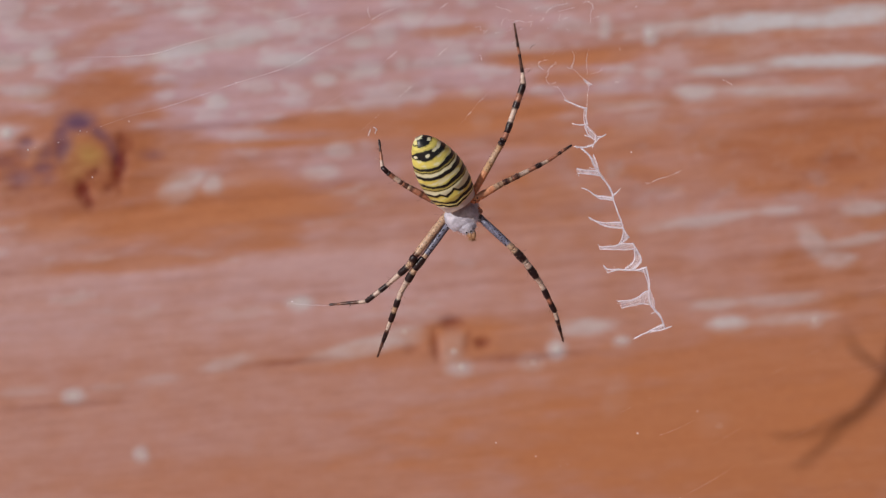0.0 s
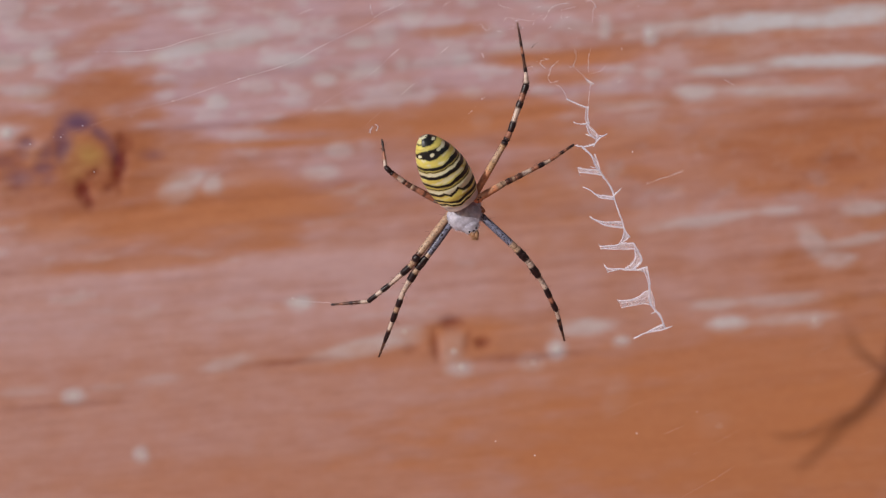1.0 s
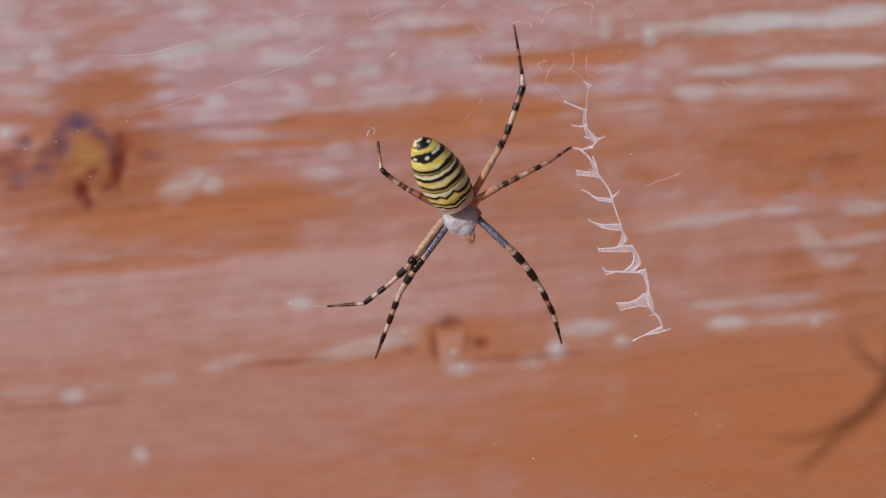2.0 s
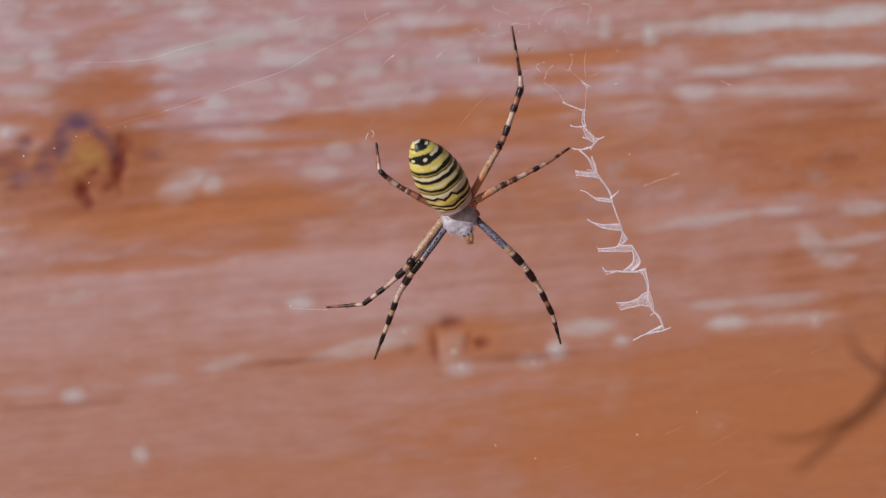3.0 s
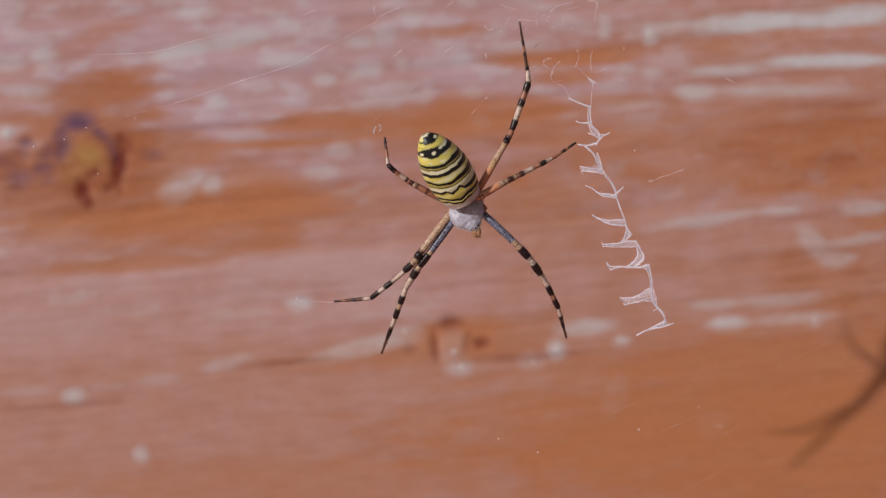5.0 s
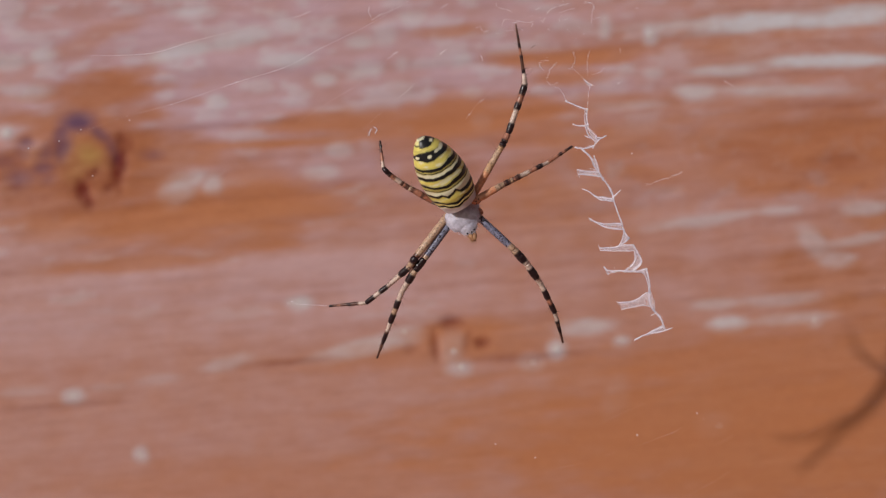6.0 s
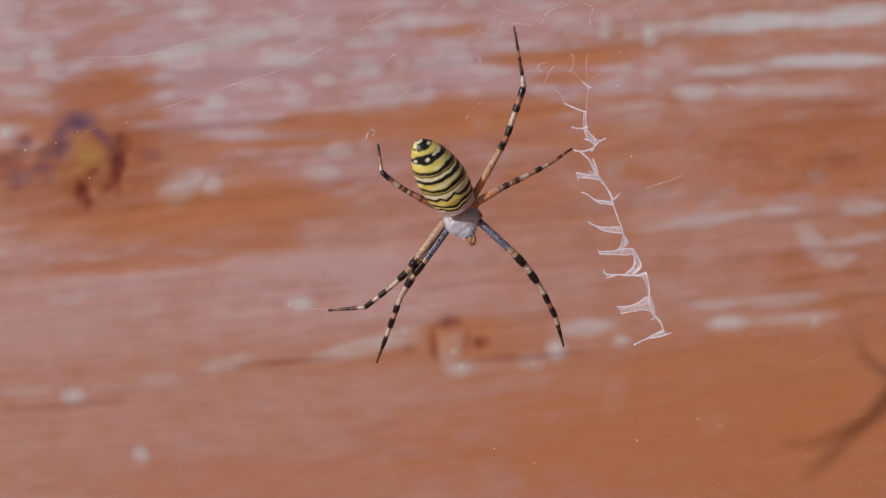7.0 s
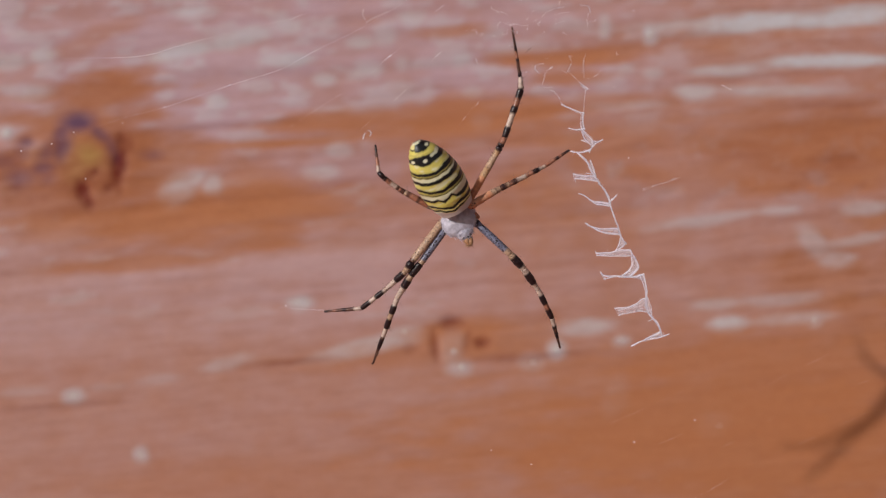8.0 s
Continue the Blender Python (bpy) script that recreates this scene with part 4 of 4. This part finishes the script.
def web():
    rng = random.Random(11)
    root = tagged(new("spider_web"), "fine spider web with a white zigzag silk band", "web")
    root.empty_display_size = 0.005
    s = Soup()
    for count, wide, narrow, course in STRANDS_TOP + STRANDS_UPPER + STRANDS_MIDDLE + STRANDS_LOW:
        last = len(course) - 1
        for _ in range(count):
            shift = (rng.gauss(0, 0.6), rng.gauss(0, 0.6))
            line = []
            for k, (x, z) in enumerate(course):
                w = wide + (narrow - wide) * k / last
                line.append(sheet(x + shift[0] * w + rng.gauss(0, 0.03), z + shift[1] * w + rng.gauss(0, 0.03)))
            s.tube(*strand(rng, line, 0.02, rng.uniform(0.009, 0.024), 4), 4)
        # the flat core of the strand
        core = curve([sheet(*p) for p in course], 8)
        size = len(core) - 1
        seed = rng.uniform(0, 90)
        edges = []
        for k, p in enumerate(core):
            way = (core[min(k + 1, size)] - core[max(k - 1, 0)]).normalized()
            side = way.cross(Vector((0, 1, 0))).normalized()
            side = (side - Vector((0, 0.35 * (1 if side.x > 0 else -1), 0))).normalized()
            w = (wide + (narrow - wide) * k / size) * (1.15 + 0.9 * noise.noise((k * 0.35, seed, 1)))
            edges.append((waver(p - side * w) * MM, waver(p + side * w) * MM))
        s.strip([e[0] for e in edges], [e[1] for e in edges], (0.2, min(1.0, 0.05 + count * 0.075), 0.2), 1)
        # loose ends that stand off
        for _ in range(count // 3):
            k = rng.randrange(last)
            t = rng.random()
            x, z = [course[k][j] + (course[k + 1][j] - course[k][j]) * t for j in (0, 1)]
            a, length = rng.uniform(0, 6.3), rng.uniform(0.15, 0.55)
            s.tube(*strand(rng, [sheet(x, z), sheet(x + math.cos(a) * length, z + math.sin(a) * length)], 0.04, rng.uniform(0.005, 0.010), 0), 3)
    for count, one, two in FILMS_UPPER + FILMS_LOW:
        one, two = [curve([sheet(*p) for p in line], 14) for line in (one, two)]
        s.strip([waver(p) * MM for p in one], [waver(p) * MM for p in two], (0.5, 0.28, 0.25), 1)
        for _ in range(count // 2):
            f, g = rng.random(), rng.gauss(0, 0.12)
            a, b = sorted((rng.randrange(len(one)), rng.randrange(len(one))))
            line = [one[k].lerp(two[k], min(max(f + g * (k - a) / (b - a + 1), 0), 1)) for k in range(a, b + 1)]
            if len(line) > 2:
                s.tube(*strand(rng, line[::3] + line[-1:], 0.02, rng.uniform(0.006, 0.011), 0), 3)
            # threads across the film
            k = rng.randrange(len(one))
            m = min(max(k + rng.randrange(-3, 4), 0), len(one) - 1)
            s.tube(*strand(rng, [one[k], two[m]], 0.03, rng.uniform(0.004, 0.008), 0), 3)
    part("zigzag_band", s.mesh("zigzag_band", [MAT_SILK, MAT_FILM]), root, "white zigzag band of dense silk")
    threads(root, rng)
    return root


# single threads of the web: stations across and up, mm
LONG = [
    [(-110, 26.5), (-70, 27.5), (-56, 28.2), (-44, 28.6), (-37.3, 30.4), (-29.8, 32.3), (-21.5, 34.3), (-16.9, 36), (-8, 40), (2, 46)],
    [(-100, 4), (-60, 15), (-47, 19.3), (-40.3, 21.1), (-30.7, 24.4), (-23.2, 26.8), (-18.2, 29.5), (-11.5, 32.8), (-7.3, 35.3), (0, 40), (8, 46)],
    [(-40, 6), (-26, 15.5), (-16.9, 21.6), (-11.5, 25), (-6.5, 29.3), (-3.2, 32.4), (1, 36.6), (4, 41)],
    [(-12, 17.5), (-5, 24), (0.2, 29.3), (4.3, 32.8), (9, 38)],
    [(1, 16.5), (3.5, 19.5), (6, 22.4), (11, 26), (18, 30), (26, 36)],
    [(22, -26), (35, -20), (46.8, -14.3), (55.2, -10), (66, -5), (90, 3)],
]
RIGHT = [
    [(14, -33), (28, -29), (39.3, -24.3), (43.5, -21.8), (49.3, -18), (60, -12.6), (66, -9.5), (95, 2)],
    [(30, -34), (43, -27), (51.8, -21.7), (60.2, -18.8), (66, -16.7), (92, -8)],
    [(25, -42), (39.3, -34.3), (46, -30), (52.7, -27.2), (66, -21), (90, -11)],
    [(-27, -8.6), (-22.3, -8.5), (-16.6, -8.2)],
    [(50, -41), (58.5, -35), (66, -31.7), (90, -22)],
]
# wisps of loose silk, some of them standing in for glints: fibres and course
WISPS_TOP = [
    (2, [(4.83, 32.67), (5.42, 32.83)]),
    (3, [(5.50, 32.75), (5.50, 32.33), (6.00, 32.08), (6.58, 32.33)]),
    (2, [(7.58, 32.00), (8.25, 31.92)]),
    (2, [(8.67, 33.08), (8.83, 33.75), (9.42, 34.00), (10.08, 33.75), (10.50, 33.42)]),
    (2, [(10.25, 33.42), (11.00, 33.58), (12.17, 33.42)]),
    (2, [(9.33, 32.17), (10.17, 32.42)]),
    (2, [(7.67, 36.33), (8.00, 35.75), (9.00, 35.33)])]
WISPS_TOP += [(2, [(9.08, 35.50), (9.92, 35.00)]),
    (3, [(15.17, 34.83), (15.75, 35.42), (16.75, 35.92), (18.00, 36.08), (18.33, 36.33)]),
    (2, [(17.17, 35.08), (18.00, 35.42), (19.33, 35.58)]),
    (2, [(13.75, 34.17), (14.33, 34.33)]),
    (2, [(14.50, 33.67), (14.83, 34.17)]),
    (2, [(15.33, 32.42), (15.67, 32.58)]),
    (6, [(20.75, 36.42), (21.33, 36.50), (22.00, 36.17), (22.17, 35.58)]),
    (2, [(21.92, 35.58), (21.67, 34.42), (21.83, 33.42)]),
]
WISPS_RIGHT = [
    (4, [(15.50, 27.83), (14.50, 27.75), (14.08, 27.50), (14.17, 26.92), (14.92, 26.42)]),
    (3, [(16.75, 27.50), (16.08, 27.00), (15.50, 26.17), (15.17, 25.25)]),
    (2, [(15.17, 25.17), (15.67, 24.50), (16.75, 24.67)]),
    (3, [(16.42, 24.00), (17.17, 23.58), (17.67, 22.83), (17.92, 22.00)]),
    (3, [(18.33, 26.75), (18.83, 26.58), (19.17, 26.92)]),
    (2, [(18.83, 26.75), (19.42, 27.92), (19.08, 29.00), (19.75, 28.92)]),
    (3, [(21.50, 29.25), (21.17, 28.17), (21.17, 26.92), (21.33, 25.92)]),
    (2, [(19.17, 26.58), (20.17, 25.58), (20.83, 25.00)]),
    (2, [(21.67, 25.92), (23.00, 26.25), (23.67, 26.83)]),
    (2, [(25.92, 29.58), (26.17, 29.25)]),
    (2, [(25.50, 24.58), (26.00, 24.75)]),
    (2, [(28.42, 35.67), (28.67, 35.75)]),
]
WISPS_GLINTS_LEFT = [
    (4, [(5.58, 28.58), (5.67, 27.92)]),
    (2, [(12.00, 26.42), (13.00, 26.75)]),
    (5, [(-11.00, 35.58), (-11.08, 34.92), (-10.67, 34.25)]),
    (3, [(-10.67, 33.83), (-9.08, 34.58), (-7.50, 35.33)]),
    (3, [(-0.42, 35.50), (0.75, 36.33)]),
    (3, [(-8.17, 28.00), (-6.83, 29.08)]),
    (2, [(-0.58, 28.67), (0.50, 29.58)]),
    (1, [(-6.42, 22.42), (-4.75, 24.00)]),
    (2, [(3.50, 19.58), (4.00, 20.25)]),
    (2, [(5.25, 21.75), (5.83, 22.25)]),
    # two dense bundles in place of bright glints by the short leg
    (9, [(-11.00, 16.67), (-10.92, 17.17), (-10.67, 17.67)]),
    (9, [(-10.17, 17.92), (-9.83, 17.58), (-10.08, 17.00)]),
    (3, [(41.17, 24.92), (41.83, 24.75), (42.58, 24.25)]),
    (2, [(-21.58, 34.17), (-20.67, 34.58), (-19.75, 34.92)]),
]
WISPS_GLINTS_FAR = [
    # short pieces that imitate the glinting stretch of a thread
    (4, [(29.83, 9.58), (31.75, 10.25), (33.42, 10.83), (35.17, 11.50)]),
    (2, [(-23.00, -7.92), (-19.92, -8.17), (-16.75, -8.33)]),
]
# dust on the web; the last speck stands in for a glint
SPECKS = [(37.50, -23.92), (28.67, -27.17), (7.83, -28.58), (13.67, -30.58), (-30.50, 24.50), (-40.17, 21.17), (-53.50, 17.42), (-46.30, 18.80), (-51.70, 10.60), (-61.20, 14.60), (-56.70, 15.70), (27.75, 14.25), (-22.25, -7.75)]



def threads(root, rng):
    for group in (LONG, RIGHT):
        for stations in group:
            s = Soup()
            pts = [Vector(sheet(*p)) for p in stations]
            if group is LONG and stations is LONG[0] or stations is LONG[1]:
                pts.insert(0, Vector((-150, 87, pts[0].z - 8)))
            if stations in (RIGHT[0], RIGHT[2]):
                pts.append(Vector((150, 87, pts[-1].z + 10)))
            line = curve(pts, 14 if group is LONG else 24)
            seed = rng.uniform(0, 90)
            wave = 0.11 if group is LONG else 0.2
            gain = 0.3 if group is LONG else 0.42
            # noise swells parts of each thread to stand in for passing glints
            rad = [(0.0006 + 0.023 * gain * max(0, noise.noise((p.x * wave, p.z * wave, seed)) - 0.1 - 0.08 * (group is RIGHT))) for p in line]
            # sun glints on the two strongest threads, shaped as thicker stretches
            if stations is LONG[0]:
                rad = [r + 0.0006 + 0.034 * math.exp(-((p.x + 41) / 6) ** 2) * (0.7 + 0.6 * noise.noise((p.x * 0.7, 3, 1))) for r, p in zip(rad, line)]
            if stations is LONG[1]:
                rad = [r / (1 + math.exp(-(p.x + 49) / 2.5)) + 0.0006 + 0.024 / (1 + math.exp(-(p.x + 39) / 3)) / (1 + math.exp((p.x + 12) / 3)) * max(0.12, 0.6 + 1.5 * noise.noise((p.x * 0.35, 8, 4))) for r, p in zip(rad, line)]
            rad = [r * MM for r in rad]
            s.tube([p * MM for p in line], rad, 5)
            part("thread", s.mesh("thread", [MAT_SILK]), root)
    for count, course in WISPS_TOP + WISPS_RIGHT + WISPS_GLINTS_LEFT + WISPS_GLINTS_FAR:
        s = Soup()
        for k in range(count):
            pts = [sheet(x + rng.gauss(0, 0.06), z + rng.gauss(0, 0.06)) for x, z in course]
            line, _ = strand(rng, pts, 0.05, 0.01, 8)
            line = [p + Vector((rng.gauss(0, 1), rng.gauss(0, 1), rng.gauss(0, 1))) * 0.018 * MM for p in line]
            # bundles that imitate glints are made thicker
            seed, thick = rng.uniform(0, 90), rng.uniform(0.007, 0.016) * (1.8 if count > 8 else 1.0)
            rad = [thick * min(1.3, max(0.12, 0.75 + 1.5 * noise.noise((j * 0.22, seed, 2)))) * MM for j in range(len(line))]
            s.tube(line, rad, 4)
        part("silk_curl", s.mesh("silk_curl", [MAT_SILK]), root)
    # crumbs of torn silk where the top of the band frays out
    for _ in range(22):
        s = Soup()
        cx, cz = rng.gauss(14, 5), rng.gauss(33.5, 1.8)
        a, length = rng.gauss(0.4, 0.7), rng.uniform(0.15, 0.9)
        pts = [sheet(cx + j / 3 * length * math.cos(a), cz + j / 3 * length * math.sin(a)) for j in range(4)]
        s.tube(*strand(rng, pts, 0.05, rng.uniform(0.010, 0.020), 3), 4)
        part("silk_curl", s.mesh("silk_curl", [MAT_SILK]), root)
    for cx, cz in SPECKS:
        s = Soup()
        s.blob(Vector(sheet(cx, cz)) * MM, [rng.uniform(0.07, 0.13) * MM for _ in range(3)], 6, 8, None, 0.3)
        part("dust_glint_speck", s.mesh("dust_glint_speck", [MAT_SILK]), root)
    s = Soup()
    s.tube([Vector(sheet(*p)) * MM for p in ((12.8, 29.5), (13.1, 29.9), (13.6, 30.2))], [0.04 * MM, 0.04 * MM, 0.02 * MM], 4)
    part("dark_hair", s.mesh("dark_hair", [MAT_HAIR]), root, "short dark hair caught in the silk")


# ---- the place ----
ground()
wall()
SPIDER = spider()
WEB_THING = web()


def ride(across, depth, up, nod=0.0, spin=0.0, yaw=0.0):
    """A pose in the web's frame, from mm and degrees."""
    return WEB @ pose(across * MM, depth * MM, up * MM, nod, spin, yaw)


def motions():
    """The web swings with the air, and the spider rides on it."""
    walk(SPIDER, [
        (0.0, ride(2.58, 0.00, 6.33, 0.00, 0.00, 0.00)), (0.1, ride(3.00, 0.04, 6.44, -0.02, 0.00, 0.06)), (0.2, ride(2.80, 0.05, 6.34, -0.05, 0.00, 0.13)),
        (0.3, ride(2.56, 0.11, 6.28, -0.07, 0.00, 0.19)), (0.4, ride(2.93, 0.47, 6.40, -0.10, 0.00, 0.25)), (0.5, ride(3.06, 1.10, 6.70, -0.12, 0.00, 0.32)),
        (0.6, ride(3.05, 1.20, 6.75, -0.17, -0.03, 0.59)), (0.7, ride(2.68, 0.80, 6.48, -0.21, -0.06, 0.87)), (0.8, ride(3.18, 0.68, 6.53, -0.25, -0.09, 1.15)),
        (0.9, ride(2.83, 0.81, 6.69, -0.30, -0.13, 1.42)), (1.0, ride(2.90, 0.39, 6.40, -0.34, -0.16, 1.70)), (1.1, ride(2.57, -0.12, 6.20, -0.23, -0.09, 1.54)),
        (1.2, ride(2.19, -0.37, 6.08, -0.12, -0.03, 1.38)), (1.3, ride(2.49, -0.38, 6.06, -0.01, 0.04, 1.22)), (1.4, ride(2.17, -0.16, 6.26, 0.11, 0.10, 1.06)),
        (1.5, ride(2.36, -0.35, 6.09, 0.22, 0.17, 0.91)), (1.6, ride(2.15, -0.69, 5.99, 0.27, 0.16, 0.87)), (1.7, ride(2.34, -0.89, 6.00, 0.31, 0.14, 0.83)),
        (2.8, ride(2.40, -0.13, 6.31, 0.84, -0.01, 0.41)), (2.9, ride(2.19, -0.85, 6.00, 0.89, -0.02, 0.38)), (3.0, ride(2.19, -0.71, 5.92, 0.94, -0.04, 0.34)),
        (3.1, ride(2.85, 0.15, 6.62, 0.53, -0.03, 0.42)), (3.2, ride(3.65, 1.02, 6.97, 0.12, -0.03, 0.49)), (3.3, ride(3.51, 1.43, 7.21, -0.29, -0.03, 0.57)),
        (3.4, ride(3.38, 1.07, 6.93, -0.69, -0.02, 0.65)), (3.5, ride(3.07, 0.61, 6.67, -1.10, -0.02, 0.73)), (3.6, ride(3.27, 0.97, 6.86, -1.07, -0.01, 0.68)),
        (3.7, ride(3.43, 1.44, 7.08, -1.04, 0.00, 0.64)), (3.8, ride(3.34, 1.28, 7.00, -1.01, 0.01, 0.60)), (3.9, ride(3.23, 0.66, 6.71, -0.99, 0.03, 0.55)),
        (4.0, ride(3.03, 0.26, 6.56, -0.96, 0.04, 0.51)), (4.1, ride(2.99, 0.35, 6.57, -0.78, 0.03, 0.57)), (4.2, ride(2.85, 0.37, 6.41, -0.60, 0.03, 0.64)),
        (4.3, ride(2.82, 0.44, 6.40, -0.42, 0.02, 0.71)), (4.4, ride(3.14, 0.94, 6.55, -0.24, 0.02, 0.78)), (4.5, ride(3.39, 1.62, 6.93, -0.06, 0.02, 0.84)),
        (4.6, ride(3.74, 1.76, 6.97, -0.07, 0.01, 0.87)), (4.7, ride(3.37, 1.72, 6.88, -0.07, 0.01, 0.90)), (5.8, ride(3.13, 0.96, 6.67, -0.13, -0.04, 1.21)),
        (5.9, ride(2.91, 0.24, 6.40, -0.14, -0.04, 1.23)), (6.0, ride(2.63, -0.20, 6.17, -0.14, -0.04, 1.26)), (6.1, ride(2.95, 0.01, 6.33, -0.31, -0.03, 1.25)),
        (6.2, ride(3.25, 0.61, 6.69, -0.47, -0.01, 1.25)), (6.3, ride(3.33, 0.78, 6.80, -0.64, 0.01, 1.24)), (6.4, ride(2.78, -0.06, 6.44, -0.81, 0.02, 1.23)),
        (6.5, ride(2.44, -1.15, 5.87, -0.97, 0.04, 1.23)), (6.7, ride(2.64, -1.14, 6.04, -0.75, -0.07, 1.00)), (6.8, ride(2.73, -1.25, 6.04, -0.63, -0.13, 0.88)),
        (7.0, ride(2.50, -1.79, 5.63, -0.40, -0.24, 0.65)), (7.2, ride(2.65, -1.86, 5.72, -0.23, -0.17, 0.68)), (7.3, ride(2.43, -1.84, 5.67, -0.15, -0.13, 0.70)),
        (7.5, ride(2.24, -1.86, 5.48, 0.03, -0.06, 0.73)), (7.7, ride(2.37, -1.85, 5.64, -0.08, -0.08, 0.95)), (7.8, ride(2.22, -1.92, 5.56, -0.14, -0.09, 1.06)),
        (8.0, ride(2.04, -2.24, 5.46, -0.25, -0.12, 1.29))])
    walk(WEB_THING, [
        (0.0, ride(0.00, 0.00, 0.00, 0.00, 0.00, 0.00)), (0.1, ride(0.27, 0.02, 0.15, -0.01, 0.02, 0.13)), (0.2, ride(0.12, 0.00, 0.02, -0.01, 0.04, 0.27)),
        (0.3, ride(-0.08, 0.04, -0.01, -0.02, 0.06, 0.40)), (0.4, ride(0.18, 0.38, 0.14, -0.03, 0.08, 0.54)), (0.5, ride(0.43, 0.98, 0.46, -0.03, 0.10, 0.67)),
        (0.6, ride(0.36, 1.08, 0.40, -0.07, 0.18, 0.47)), (0.7, ride(0.08, 0.67, 0.18, -0.10, 0.27, 0.26)), (0.8, ride(0.34, 0.54, 0.33, -0.13, 0.35, 0.05)),
        (0.9, ride(0.08, 0.65, 0.33, -0.16, 0.43, -0.15)), (1.0, ride(0.09, 0.22, 0.31, -0.19, 0.52, -0.36)), (1.1, ride(-0.24, -0.28, 0.02, -0.18, 0.53, -0.32)),
        (1.2, ride(-0.50, -0.52, -0.17, -0.16, 0.54, -0.27)), (1.3, ride(-0.32, -0.52, -0.09, -0.15, 0.55, -0.23)), (1.4, ride(-0.50, -0.28, -0.01, -0.13, 0.56, -0.19)),
        (1.5, ride(-0.42, -0.45, -0.05, -0.12, 0.57, -0.14)), (1.6, ride(-0.59, -0.79, -0.21, -0.09, 0.51, -0.10)), (1.7, ride(-0.43, -0.99, -0.19, -0.06, 0.44, -0.05)),
        (2.8, ride(-0.08, -0.14, -0.39, 0.28, -0.30, 0.46)), (2.9, ride(-0.22, -0.85, -0.57, 0.32, -0.37, 0.51)), (3.0, ride(-0.21, -0.70, -0.47, 0.35, -0.44, 0.56)),
        (3.1, ride(0.39, 0.24, 0.25, 0.26, -0.35, 0.41)), (3.2, ride(1.06, 1.19, 0.79, 0.17, -0.26, 0.26)), (3.3, ride(0.95, 1.68, 0.87, 0.08, -0.17, 0.11)),
        (3.4, ride(0.76, 1.41, 0.62, -0.01, -0.07, -0.04)), (3.5, ride(0.55, 1.04, 0.43, -0.10, 0.02, -0.19)), (3.6, ride(0.73, 1.40, 0.55, -0.09, 0.03, -0.14)),
        (3.7, ride(0.88, 1.85, 0.71, -0.08, 0.04, -0.08)), (3.8, ride(0.83, 1.69, 0.63, -0.07, 0.05, -0.02)), (3.9, ride(0.67, 1.06, 0.39, -0.06, 0.06, 0.04)),
        (4.0, ride(0.47, 0.65, 0.31, -0.05, 0.07, 0.09)), (4.1, ride(0.42, 0.62, 0.25, 0.03, 0.06, 0.30)), (4.2, ride(0.26, 0.53, 0.13, 0.10, 0.05, 0.52)),
        (4.3, ride(0.18, 0.48, 0.09, 0.17, 0.04, 0.73)), (4.4, ride(0.41, 0.86, 0.25, 0.25, 0.03, 0.94)), (4.5, ride(0.78, 1.42, 0.62, 0.32, 0.02, 1.15)),
        (4.6, ride(0.96, 1.57, 0.68, 0.29, 0.04, 1.05)), (4.7, ride(0.75, 1.54, 0.52, 0.26, 0.06, 0.96)), (5.8, ride(0.46, 0.91, 0.34, -0.10, 0.24, -0.10)),
        (5.9, ride(0.23, 0.20, 0.09, -0.13, 0.26, -0.19)), (6.0, ride(0.00, -0.23, -0.06, -0.17, 0.28, -0.29)), (6.1, ride(0.29, 0.02, 0.13, -0.26, 0.36, -0.50)),
        (6.2, ride(0.54, 0.66, 0.48, -0.36, 0.45, -0.70)), (6.3, ride(0.55, 0.87, 0.48, -0.45, 0.53, -0.91)), (6.4, ride(0.07, 0.07, 0.12, -0.55, 0.62, -1.12)),
        (6.5, ride(-0.27, -0.98, -0.26, -0.65, 0.71, -1.32)), (6.7, ride(-0.13, -1.06, -0.16, -0.57, 0.59, -1.18)), (6.8, ride(-0.10, -1.22, -0.18, -0.53, 0.53, -1.11)),
        (7.0, ride(-0.28, -1.84, -0.55, -0.46, 0.41, -0.96)), (7.2, ride(-0.23, -2.04, -0.49, -0.48, 0.47, -1.04)), (7.3, ride(-0.40, -2.08, -0.60, -0.49, 0.50, -1.08)),
        (7.5, ride(-0.57, -2.22, -0.64, -0.51, 0.55, -1.16)), (7.7, ride(-0.52, -2.13, -0.57, -0.40, 0.52, -1.10)), (7.8, ride(-0.62, -2.16, -0.69, -0.34, 0.50, -1.07)),
        (8.0, ride(-0.74, -2.40, -0.73, -0.23, 0.46, -1.00))])


motions()
